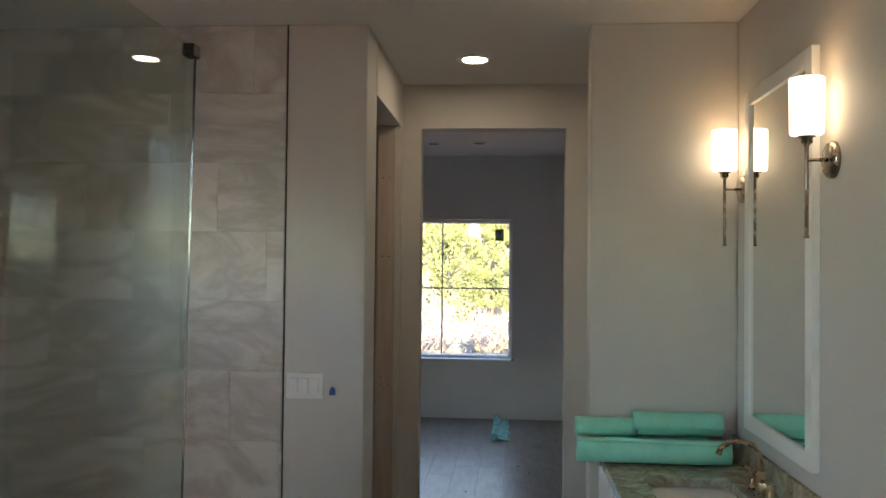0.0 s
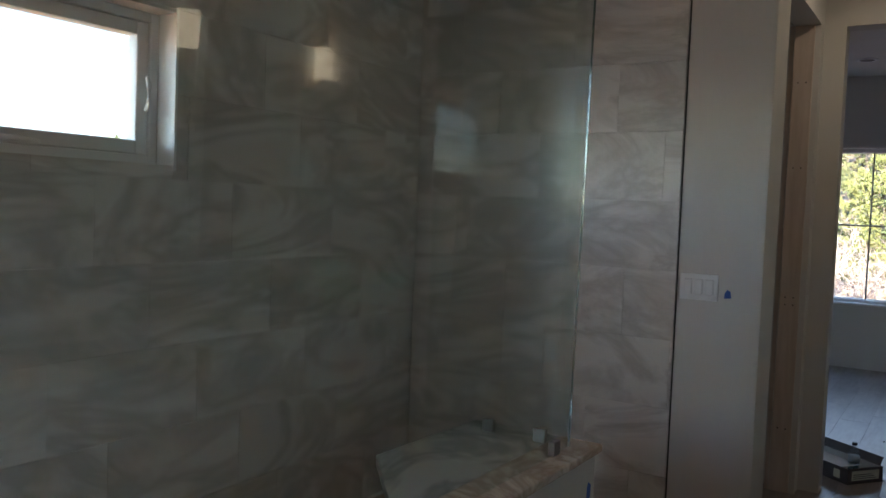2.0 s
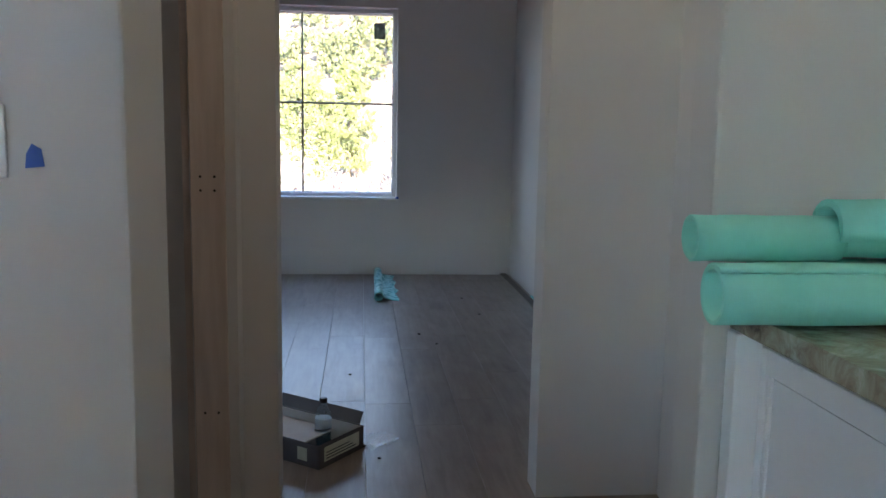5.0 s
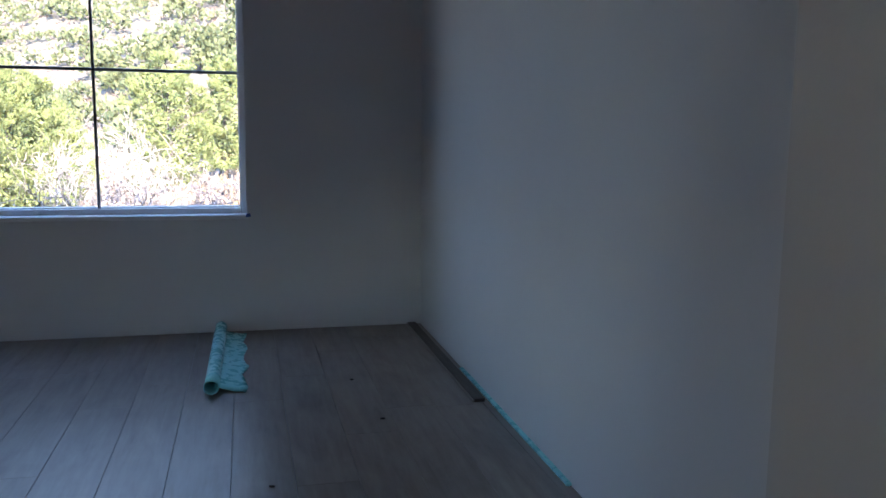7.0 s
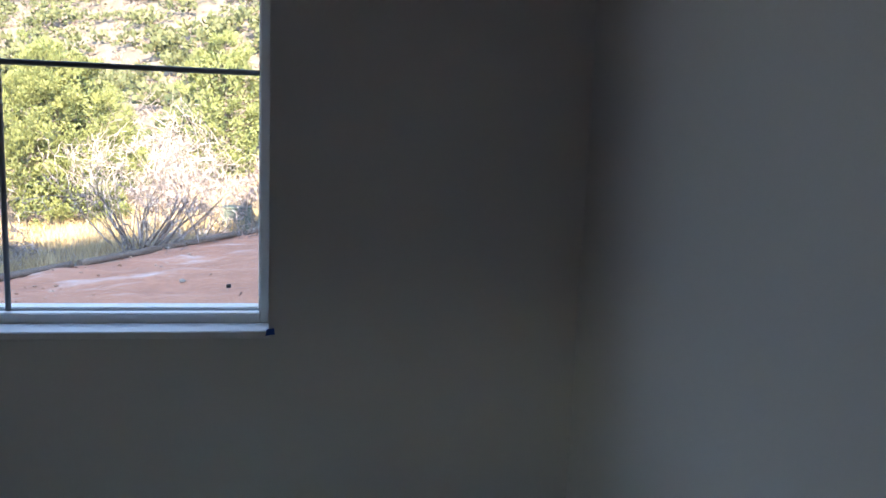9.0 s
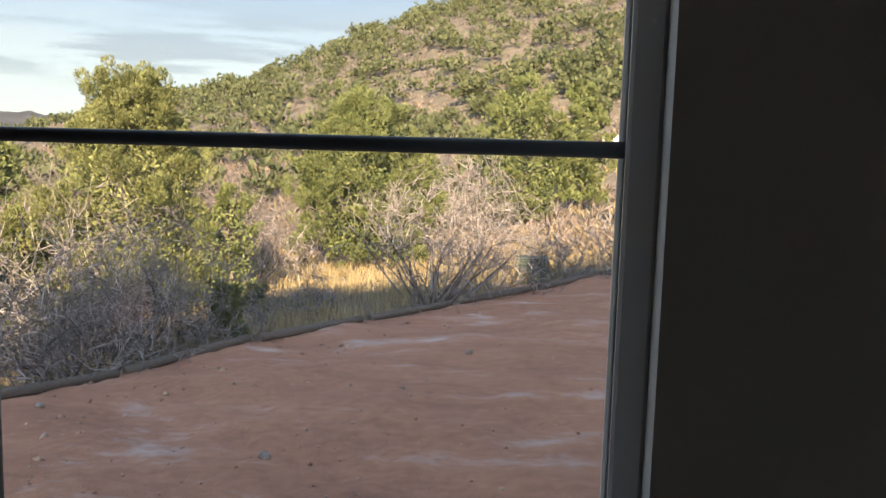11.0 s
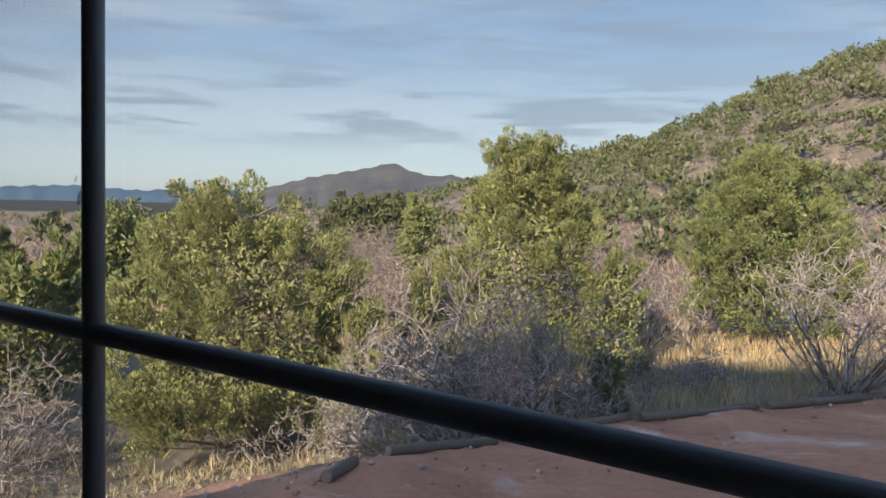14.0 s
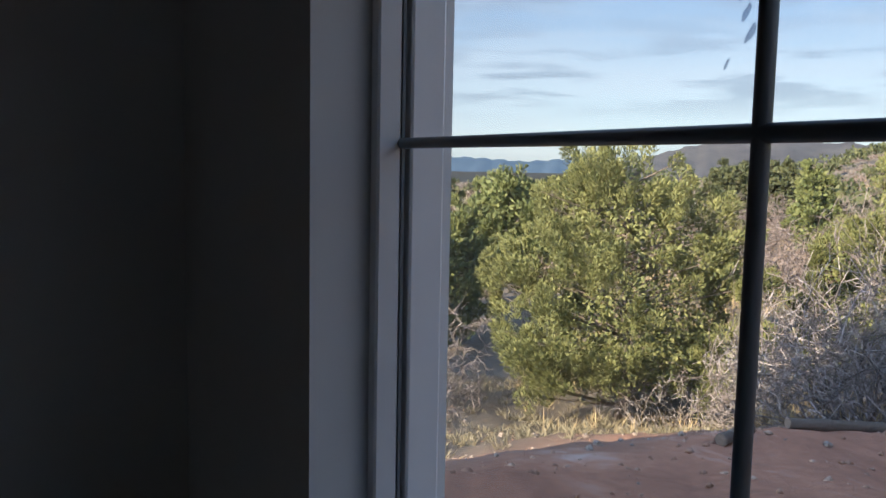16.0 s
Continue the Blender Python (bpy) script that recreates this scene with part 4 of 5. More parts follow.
def ground_material():
    m, n, l, p = links_of("red_dirt_and_dry_grass")
    v = place(n, l)
    dirt = ramp(n, [(0.30, (0.26, 0.105, 0.06)), (0.52, (0.48, 0.205, 0.115)), (0.72, (0.60, 0.30, 0.18))])
    big, fine = noise_at(n, l, place(n, l, (0.7, 1.6, 1)), 0.9, 9, 0.68, 0.5), noise_at(n, l, v, 9, 8, 0.7)
    mixf = n.new("ShaderNodeMath")
    mixf.operation = "MULTIPLY_ADD"
    mixf.inputs[1].default_value = 0.5
    l.new(fine.outputs["Fac"], mixf.inputs[0])
    hb = n.new("ShaderNodeMath")
    hb.operation = "MULTIPLY"
    hb.inputs[1].default_value = 0.5
    l.new(big.outputs["Fac"], hb.inputs[0])
    l.new(hb.outputs[0], mixf.inputs[2])
    l.new(mixf.outputs[0], dirt.inputs["Fac"])
    chalk = n.new("ShaderNodeMix")
    chalk.data_type = "RGBA"
    chalk.inputs["B"].default_value = (0.66, 0.55, 0.49, 1)
    cm = ramp(n, [(0.56, (0, 0, 0)), (0.72, (0.8, 0.8, 0.8))])
    l.new(noise_at(n, l, place(n, l, (0.8, 1.9, 1)), 0.75, 9, 0.72, 0.3).outputs["Fac"], cm.inputs["Fac"])
    l.new(cm.outputs["Color"], chalk.inputs["Factor"])
    l.new(dirt.outputs["Color"], chalk.inputs["A"])
    soil = ramp(n, [(0.3, (0.085, 0.07, 0.052)), (0.5, (0.135, 0.11, 0.083)), (0.72, (0.25, 0.205, 0.15))])
    l.new(noise_at(n, l, v, 0.6, 10, 0.72).outputs["Fac"], soil.inputs["Fac"])
    at = n.new("ShaderNodeAttribute")
    at.attribute_name = "yard"
    mx = n.new("ShaderNodeMix")
    mx.data_type = "RGBA"
    l.new(at.outputs["Fac"], mx.inputs["Factor"])
    l.new(soil.outputs["Color"], mx.inputs["A"])
    l.new(chalk.outputs["Result"], mx.inputs["B"])
    l.new(mx.outputs["Result"], p.inputs["Base Color"])
    p.inputs["Roughness"].default_value = 0.95
    bump(n, l, p, noise_at(n, l, v, 5, 9, 0.75).outputs["Fac"], 0.8, 0.05)
    return m


tagged(solid("ground", ground_sheet(), ground_material()), "red dirt yard running into dry grass and a wooded hill", "ground", kind="structure")


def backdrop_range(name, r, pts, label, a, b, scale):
    """A far mountain ridge: azimuth and height in degrees along its crest; a and b carry the haze."""
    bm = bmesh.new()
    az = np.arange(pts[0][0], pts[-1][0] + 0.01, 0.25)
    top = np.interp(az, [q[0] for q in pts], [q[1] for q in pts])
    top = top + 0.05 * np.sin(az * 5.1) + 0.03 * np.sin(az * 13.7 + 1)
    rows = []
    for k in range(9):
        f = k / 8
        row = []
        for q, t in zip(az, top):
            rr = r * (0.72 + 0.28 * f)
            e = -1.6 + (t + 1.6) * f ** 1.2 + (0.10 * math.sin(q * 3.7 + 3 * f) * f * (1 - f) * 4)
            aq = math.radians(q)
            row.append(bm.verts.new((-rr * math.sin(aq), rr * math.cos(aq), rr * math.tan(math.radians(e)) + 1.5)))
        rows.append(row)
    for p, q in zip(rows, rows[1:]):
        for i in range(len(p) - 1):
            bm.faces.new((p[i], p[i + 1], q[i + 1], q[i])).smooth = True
    m = plain(name + "_hazed_cover", a, b, scale, 0.95, 0, 1, 0)
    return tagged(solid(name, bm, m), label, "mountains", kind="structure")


# distance haze is put into the colours: greyed brown, then blue farther off
backdrop_range("backdrop_mountain", 3800, [(33, 0.4), (36, 1.5), (37.5, 1.75), (38.5, 1.6), (40, 1.9), (41.4, 2.5), (43, 2.1), (45, 1.7), (47, 1.35), (49, 0.8), (51, 0.2), (53, -0.6)], "distant brown mountain with a rounded peak", (0.24, 0.215, 0.22), (0.40, 0.335, 0.30), 0.008)
backdrop_range("backdrop_range", 4700, [(44, -0.6), (50, 0.1), (54, 0.45), (58, 0.15), (62, 0.4), (66, 0.2), (72, 0.45), (80, 0.2), (90, 0.5)], "far mountain range with haze painted in as blue", (0.22, 0.31, 0.42), (0.28, 0.37, 0.47), 0.004)


# ---- clouds ----
def cloud_sheet():
    m, n, l, p = links_of("thin_cloud")
    g, x = n.new("ShaderNodeNewGeometry"), n.new("ShaderNodeSeparateXYZ")
    l.new(g.outputs["Position"], x.inputs[0])
    def calc(op, a, b, c=None):
        q = n.new("ShaderNodeMath")
        q.operation = op
        for k, value in enumerate((a, b, c)):
            if value is None:
                continue
            if isinstance(value, (int, float)):
                q.inputs[k].default_value = value
            else:
                l.new(value, q.inputs[k])
        return q.outputs[0]
    far = calc("SQRT", calc("ADD", calc("MULTIPLY", x.outputs["X"], x.outputs["X"]), calc("MULTIPLY", x.outputs["Y"], x.outputs["Y"])), None)
    turn = calc("ARCTAN2", x.outputs["X"], x.outputs["Y"])
    rise = calc("DIVIDE", x.outputs["Z"], far)
    def layer(across, up, seed, detail, distort):
        v = n.new("ShaderNodeCombineXYZ")
        l.new(calc("MULTIPLY", turn, across), v.inputs["X"])
        l.new(calc("MULTIPLY", rise, up), v.inputs["Y"])
        v.inputs["Z"].default_value = seed
        return noise_at(n, l, v.outputs[0], 1.0, detail, 0.58, distort).outputs["Fac"]
    def blend(a, b, f):
        q = n.new("ShaderNodeMix")
        q.data_type = "RGBA"
        for key, value in (("A", a), ("B", b), ("Factor", f)):
            l.new(value, q.inputs[key])
        return q.outputs["Result"]
    clear = ramp(n, [(0.0, (0.36, 0.55, 0.74)), (0.03, (0.62, 0.80, 0.95)), (0.09, (0.66, 0.83, 0.98)), (0.17, (0.44, 0.64, 0.90)), (0.30, (0.30, 0.50, 0.82))])
    l.new(rise, clear.inputs["Fac"])
    veil = ramp(n, [(0.44, (0, 0, 0)), (0.66, (0.75, 0.75, 0.75))])
    l.new(layer(3.2, 16.0, 3.0, 6, 0.5), veil.inputs["Fac"])
    white = ramp(n, [(0.0, (0.66, 0.80, 0.95)), (1.0, (0.70, 0.82, 0.96))])
    bank = ramp(n, [(0.05, (0, 0, 0)), (0.085, (1, 1, 1)), (0.13, (0.85, 0.85, 0.85)), (0.165, (0.25, 0.25, 0.25)), (0.20, (0.7, 0.7, 0.7)), (0.25, (0.3, 0.3, 0.3))])
    l.new(rise, bank.inputs["Fac"])
    streak = ramp(n, [(0.47, (0, 0, 0)), (0.57, (0.95, 0.95, 0.95))])
    l.new(layer(5.5, 48.0, 7.3, 5, 0.25), streak.inputs["Fac"])
    grey = ramp(n, [(0.0, (0.33, 0.43, 0.58)), (1.0, (0.40, 0.48, 0.62))])
    l.new(layer(9.0, 70.0, 1.7, 4, 0.3), grey.inputs["Fac"])
    tone = blend(blend(clear.outputs["Color"], white.outputs["Color"], veil.outputs["Color"]), grey.outputs["Color"], calc("MULTIPLY", streak.outputs["Color"], bank.outputs["Color"]))
    t, e, mix = n.new("ShaderNodeBsdfTransparent"), n.new("ShaderNodeEmission"), n.new("ShaderNodeMixShader")
    e.inputs["Strength"].default_value = 0.215
    l.new(tone, e.inputs["Color"])
    mix.inputs[0].default_value = 0.93
    l.new(t.outputs[0], mix.inputs[1])
    l.new(e.outputs[0], mix.inputs[2])
    l.new(mix.outputs[0], n["Material Output"].inputs["Surface"])
    bm = bmesh.new()
    rows = []
    for r in (500, 1200, 2000, 2800, 3500, 4000, 4400, 4650, 4800):
        h = 520 * (1 - (r / 4830) ** 2) + 4
        rows.append([bm.verts.new((-r * math.sin(math.radians(q)), r * math.cos(math.radians(q)), h)) for q in range(-100, 106, 5)])
    for p0, p1 in zip(rows, rows[1:]):
        for i in range(len(p0) - 1):
            bm.faces.new((p0[i], p0[i + 1], p1[i + 1], p1[i])).smooth = True
    return tagged(solid("backdrop_clouds", bm, m), "thin streaked grey and white clouds in a pale sky", "clouds", kind="structure")


cloud_sheet()


# ---- plants ----
def leaf_material(name, dark, mid, light):
    m, n, l, p = links_of(name)
    g = n.new("ShaderNodeNewGeometry")
    o = n.new("ShaderNodeTexCoord")
    c = noise_at(n, l, o.outputs["Object"], 1.7, 3)
    a = n.new("ShaderNodeMath")
    a.operation = "MULTIPLY_ADD"
    a.inputs[1].default_value = 0.45
    l.new(g.outputs["Random Per Island"], a.inputs[0])
    hb = n.new("ShaderNodeMath")
    hb.operation = "MULTIPLY"
    hb.inputs[1].default_value = 0.55
    l.new(c.outputs["Fac"], hb.inputs[0])
    l.new(hb.outputs[0], a.inputs[2])
    r = ramp(n, [(0.2, dark), (0.5, mid), (0.8, light)])
    l.new(a.outputs[0], r.inputs["Fac"])
    l.new(r.outputs["Color"], p.inputs["Base Color"])
    p.inputs["Roughness"].default_value = 0.7
    p.inputs["Specular IOR Level"].default_value = 0.2
    tr, mx = n.new("ShaderNodeBsdfTranslucent"), n.new("ShaderNodeMixShader")
    l.new(r.outputs["Color"], tr.inputs["Color"])
    mx.inputs[0].default_value = 0.14
    l.new(p.outputs[0], mx.inputs[1])
    l.new(tr.outputs[0], mx.inputs[2])
    l.new(mx.outputs[0], n["Material Output"].inputs["Surface"])
    return m


NEEDLE = leaf_material("pinyon_needles", (0.075, 0.092, 0.036), (0.165, 0.176, 0.068), (0.275, 0.272, 0.112))
JUNIPER = leaf_material("juniper_sprays", (0.065, 0.085, 0.033), (0.135, 0.156, 0.058), (0.225, 0.232, 0.09))
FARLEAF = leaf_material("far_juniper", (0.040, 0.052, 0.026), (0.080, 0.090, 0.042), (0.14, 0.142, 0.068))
STRAW = leaf_material("dry_grass", (0.20, 0.14, 0.075), (0.36, 0.27, 0.145), (0.52, 0.41, 0.235))
SCRUB = leaf_material("far_scrub_twigs", (0.12, 0.09, 0.075), (0.20, 0.155, 0.135), (0.29, 0.235, 0.20))
SAGE = leaf_material("grey_green_sage", (0.11, 0.10, 0.065), (0.21, 0.185, 0.12), (0.33, 0.28, 0.185))
BARK = plain("grey_brown_bark", (0.10, 0.078, 0.062), (0.20, 0.165, 0.14), 12, 0.9, 0, 40, 0.6, (2, 2, 0.4), 0.01)


def twig_material(name, dark, mid, pale):
    """Weathered sticks: some dark, some bleached."""
    m, n, l, p = links_of(name)
    g = n.new("ShaderNodeNewGeometry")
    r = ramp(n, [(0.1, dark), (0.6, mid), (0.95, pale)])
    l.new(g.outputs["Random Per Island"], r.inputs["Fac"])
    l.new(r.outputs["Color"], p.inputs["Base Color"])
    p.inputs["Roughness"].default_value = 0.85
    return m


OAK = twig_material("brown_oak_twigs", (0.08, 0.062, 0.054), (0.18, 0.14, 0.12), (0.30, 0.245, 0.22))
TWIG = twig_material("grey_bare_twigs", (0.08, 0.066, 0.06), (0.22, 0.183, 0.168), (0.43, 0.38, 0.355))
TWIG_PALE = twig_material("pale_bare_twigs", (0.11, 0.09, 0.08), (0.235, 0.20, 0.182), (0.40, 0.355, 0.33))


def unit(v):
    return v / np.maximum(np.linalg.norm(v, axis=-1, keepdims=True), 1e-9)


def leaves_mesh(name, p, d, length, width, rng, face=None):
    """Slim four-cornered leaves or sprays at p along d, turned to face a direction where one is given."""
    n = len(p)
    s = unit(np.cross(d, rng.normal(size=(n, 3)) if face is None else face + rng.normal(0, 0.28, (n, 3))))
    L, W = length[:, None], width[:, None]
    v = np.stack([p, p + d * L * 0.55 + s * W, p + d * L, p + d * L * 0.55 - s * W], 1).reshape(-1, 3)
    return quick_mesh(name, v, np.arange(n * 4).reshape(-1, 4))


def lobe_noise(a, t, seed):
    """Slow unevenness round and up a crown."""
    return 0.5 * np.sin(2 * a + 5 * t + seed) + 0.35 * np.sin(5 * a - 9 * t + 2 * seed) + 0.3 * np.sin(9 * a + 17 * t + 3 * seed)


PROFILE = {
    "broad": ([0, 0.12, 0.3, 0.5, 0.7, 0.86, 1], [0.62, 0.94, 1.0, 0.90, 0.74, 0.50, 0.22]),
    "cone": ([0, 0.2, 0.4, 0.58, 0.74, 0.9, 1], [0.70, 1.0, 0.96, 0.80, 0.58, 0.42, 0.14]),
    "round": ([0, 0.15, 0.4, 0.65, 0.85, 0.95, 1], [0.70, 0.96, 1.0, 0.88, 0.62, 0.38, 0.12])}


def crown(name, seed, h, w, tufts_out, per, leaf, shape, base=0.10):
    """A crown of upswept tufts of sprays over a darker, looser inside, with an uneven outline and gaps."""
    rng = np.random.default_rng(seed)
    def spread(n, lo, hi):
        t = rng.random(n) ** 1.12
        a = rng.random(n) * 2 * np.pi
        prof = np.interp(t, *PROFILE[shape]) * (1 + 0.09 * lobe_noise(a, t, seed))
        rr = prof * w / 2 * np.sqrt(rng.uniform(lo, hi, n))
        return np.stack([rr * np.cos(a), rr * np.sin(a), h * (base + (0.97 - base) * t)], -1), t
    boughs, bt = spread(max(16, tufts_out // 6), 0.42, 0.90)
    pick = rng.integers(0, len(boughs), tufts_out)
    c = boughs[pick] + rng.normal(0, 1, (tufts_out, 3)) * np.array([0.20, 0.20, 0.17]) * (w / 4.5)
    t = np.clip(bt[pick] + 0.03 * rng.normal(size=tufts_out), 0, 1)
    out = unit(c * np.array([1, 1, 0.0]) + 1e-6)
    axis = unit(out * (0.75 - 0.45 * t[:, None]) + np.array([0, 0, 0.95]) + rng.normal(0, 0.22, c.shape))
    long = (0.17 + 0.20 * rng.random(tufts_out)) * (w / 4.5) ** 0.5
    fat = long * rng.uniform(0.42, 0.62, tufts_out)
    s = rng.random((tufts_out, per, 1)) ** 0.8
    q = unit(rng.normal(size=(tufts_out, per, 3)))
    q = unit(q - (q * axis[:, None]).sum(-1, keepdims=True) * axis[:, None])
    girth = np.sqrt(np.clip(1 - (1.7 * s - 0.8) ** 2, 0.04, 1)) * np.sqrt(rng.uniform(0.25, 1, s.shape))
    p = c[:, None] + axis[:, None] * (s - 0.6) * 1.25 * long[:, None, None] + q * girth * fat[:, None, None]
    d = unit(axis[:, None] * 0.95 + q * 0.55 + rng.normal(0, 0.25, q.shape))
    n = tufts_out * per
    inner, it = spread(tufts_out * 5, 0.02, 0.45)
    inner = inner[it < 0.88]
    k = len(inner)
    pi = np.repeat(inner, 4, 0) + rng.normal(0, 0.10 * (w / 4.5) ** 0.5, (k * 4, 3))
    di = unit(rng.normal(size=pi.shape) + np.array([0, 0, 0.6]))
    P, D = np.concatenate([p.reshape(-1, 3), pi]), np.concatenate([d.reshape(-1, 3), di])
    L = np.concatenate([leaf * rng.uniform(0.6, 1.4, n), leaf * rng.uniform(1.1, 1.9, k * 4)])
    W = np.concatenate([leaf * 0.16 * rng.uniform(0.7, 1.3, n), leaf * rng.uniform(0.22, 0.4, k * 4)])
    face = np.concatenate([(q + out[:, None] * 0.35 + np.array([0, 0, 0.25])).reshape(-1, 3), rng.normal(size=pi.shape)])
    return leaves_mesh(name, P, D, L, W, rng, face), c


def tubes_mesh(name, a, b, ra, rb):
    """Three-sided tapered sticks from a to b."""
    d = unit(b - a)
    ref = np.where(np.abs(d[:, 2:3]) > 0.9, np.array([[1.0, 0, 0]]), np.array([[0, 0, 1.0]]))
    s = unit(np.cross(d, ref))
    u = np.cross(s, d)
    v, n = [], len(a)
    for base, r in ((a, ra), (b, rb)):
        for k in range(3):
            q = 2 * np.pi * k / 3
            v.append(base + (s * np.cos(q) + u * np.sin(q)) * r[:, None])
    v = np.stack(v, 1).reshape(-1, 3)
    f = np.array([[0, 1, 4, 3], [1, 2, 5, 4], [2, 0, 3, 5]])
    f = (np.arange(n)[:, None, None] * 6 + f[None]).reshape(-1, 4)
    return quick_mesh(name, v, f)


def bare_bush(name, seed, h, w, stems, splits, lean=0.7, thick=0.02, fine=0.005, wander=0.30, first=1.0):
    """Bare branching: stems that fork and fork again into fine crooked twigs."""
    rng = np.random.default_rng(seed)
    ang = rng.random(stems) * 2 * np.pi
    tilt = lean * np.sqrt(rng.uniform(0.02, 1.0, stems))
    foot = 0.13 * w * np.sqrt(rng.random(stems))
    p = np.stack([np.cos(ang) * foot, np.sin(ang) * foot, np.full(stems, -0.05)], -1)
    d = np.stack([np.cos(ang) * np.sin(tilt), np.sin(ang) * np.sin(tilt), np.cos(tilt)], -1)
    r = thick * rng.uniform(0.55, 1.25, stems)
    L = h * 0.20 * rng.uniform(0.6, 1.3, stems) * first
    A, B, RA, RB = [], [], [], []
    for lev, k in enumerate(splits):
        bend = wander * (0.45 if lev == 0 else 1.0) + 0.05 * lev
        for _ in range(3):
            d = unit(d + rng.normal(0, bend, d.shape) + np.array([0, 0, 0.05]))
            q = p + d * (L * 0.6)[:, None]
            A.append(p), B.append(q), RA.append(r), RB.append(r * 0.87)
            p, r = q, r * 0.87
        if k:
            if lev == 0:
                L = L / first
            p, d, r, L = np.repeat(p, k, 0), np.repeat(d, k, 0), np.repeat(r, k) * 0.74, np.repeat(L, k) * 0.74
            d = unit(d + rng.normal(0, 0.62, d.shape))
            r, L = np.maximum(r, fine), L * rng.uniform(0.5, 1.4, len(L))
    A, B, RA, RB = (np.concatenate(q) for q in (A, B, RA, RB))
    axes = np.array([w / 2, w / 2, h])
    grow = 1 / np.percentile(np.linalg.norm(B / axes, axis=1), 88)
    keep = B[:, 2] * grow > 0.01
    A, B, RA, RB = A[keep], B[keep], RA[keep], RB[keep]
    for P in (A, B):
        e = P * grow / axes
        rad = np.linalg.norm(e, axis=1)
        az = np.arctan2(e[:, 1], e[:, 0])
        lim = 0.80 + 0.10 * np.sin(3 * az + seed) + 0.06 * np.sin(7 * az + 4 * e[:, 2])
        out = np.where(rad > lim, lim + 0.4 * (1 - np.exp(-(rad - lim) / 0.4)), rad)
        P[:] = e * (out / np.maximum(rad, 1e-6))[:, None] * axes
    return tubes_mesh(name, A, B, RA, RB)


def spot(az, dist):
    a = math.radians(az)
    x, y = 0.5 - dist * math.sin(a), -0.3 + dist * math.cos(a)
    return x, y, float(height(x, y))


def evergreen(az, dist, top_el, width, seed, label, shape="cone", mat=NEEDLE, lumps=260, per=60, leaf=0.12, group="evergreens beyond the yard"):
    x, y, z = spot(az, dist)
    h = 1.55 + dist * math.tan(math.radians(top_el)) - z
    t = thing("evergreen_tree", (x, y, z), label, "tree", group)
    me, c = crown("crown", seed, h, width, lumps, per, leaf, shape, 0.17 if shape == "broad" else 0.10)
    rng = np.random.default_rng(seed)
    bm = tube([(0, 0, -0.2), (0.05, 0.03, h * 0.25), (-0.04, 0.02, h * 0.55), (0.02, 0, h * 0.85)], [0.13 * h / 5, 0.10 * h / 5, 0.06 * h / 5, 0.02], 8)
    part("trunk", bm, BARK, t, "", True)
    pick = c[rng.choice(len(c), min(90, len(c)), replace=False)]
    root = np.stack([np.zeros(len(pick)), np.zeros(len(pick)), np.clip(pick[:, 2] - 0.35 * np.hypot(pick[:, 0], pick[:, 1]), 0.05 * h, None)], -1)
    tagged(part("limbs", tubes_mesh("limbs", root, pick, np.full(len(pick), 0.03), np.full(len(pick), 0.008)), BARK, t, "", True), kind="stuff")
    part("crown", me, mat, t, "", True)
    return t


evergreen(51.0, 14.5, 0.7, 5.0, 11, "broad sunlit pinyon tree with dense upswept sprays", "broad", NEEDLE, 640, 215, 0.07)
evergreen(32.0, 17.6, 4.8, 3.9, 12, "tall sunlit pinyon tree with an open pointed crown", "cone", NEEDLE, 600, 175, 0.075)
evergreen(16.0, 25.0, 3.4, 4.9, 13, "round dark green juniper behind the bare bushes", "round", JUNIPER, 600, 120, 0.10)
evergreen(4.9, 36.0, 5.2, 4.6, 14, "round green juniper tree at the foot of the hill", "round", JUNIPER, 300, 80, 0.14)
evergreen(1.0, 44.0, 4.9, 3.6, 15, "green juniper tree at the foot of the hill", "cone", JUNIPER, 260, 80, 0.15)
evergreen(25.3, 17.0, -3.2, 1.7, 16, "small thin green juniper among bare bushes", "cone", JUNIPER, 110, 110, 0.075)
evergreen(59.0, 30.0, -0.6, 4.2, 17, "dark green juniper tree on the slope", "round", JUNIPER, 260, 50, 0.17)
evergreen(63.5, 21.0, -3.6, 3.2, 18, "dark green juniper tree on the slope", "round", JUNIPER, 220, 50, 0.15)
evergreen(39.3, 40.0, 0.7, 2.4, 19, "small dark pointed juniper tree", "cone", JUNIPER, 150, 40, 0.18)
evergreen(67.0, 40.0, -1.6, 3.0, 20, "dark green juniper tree on the slope", "round", JUNIPER, 150, 45, 0.18)
evergreen(-5.4, 30.0, 3.9, 3.0, 21, "dark green juniper tree beside the track", "cone", JUNIPER, 260, 50, 0.16)
evergreen(-11.0, 24.0, 5.5, 4.5, 22, "round green juniper beside the yard", "round", JUNIPER, 260, 50, 0.16)
evergreen(38.2, 16.0, -4.2, 1.5, 24, "small yellow-green juniper beside the bare bush", "cone", NEEDLE, 90, 110, 0.075)
evergreen(25.5, 11.7, -10.4, 0.6, 25, "little dark green juniper in the bare bush", "cone", JUNIPER, 45, 50, 0.10)
evergreen(79.0, 16.0, 4.3, 3.6, 26, "sunlit pinyon tree beside the house", "round", NEEDLE, 160, 60, 0.14)
evergreen(83.5, 20.0, 2.9, 3.4, 27, "sunlit pinyon tree beside the house", "round", NEEDLE, 140, 60, 0.14)
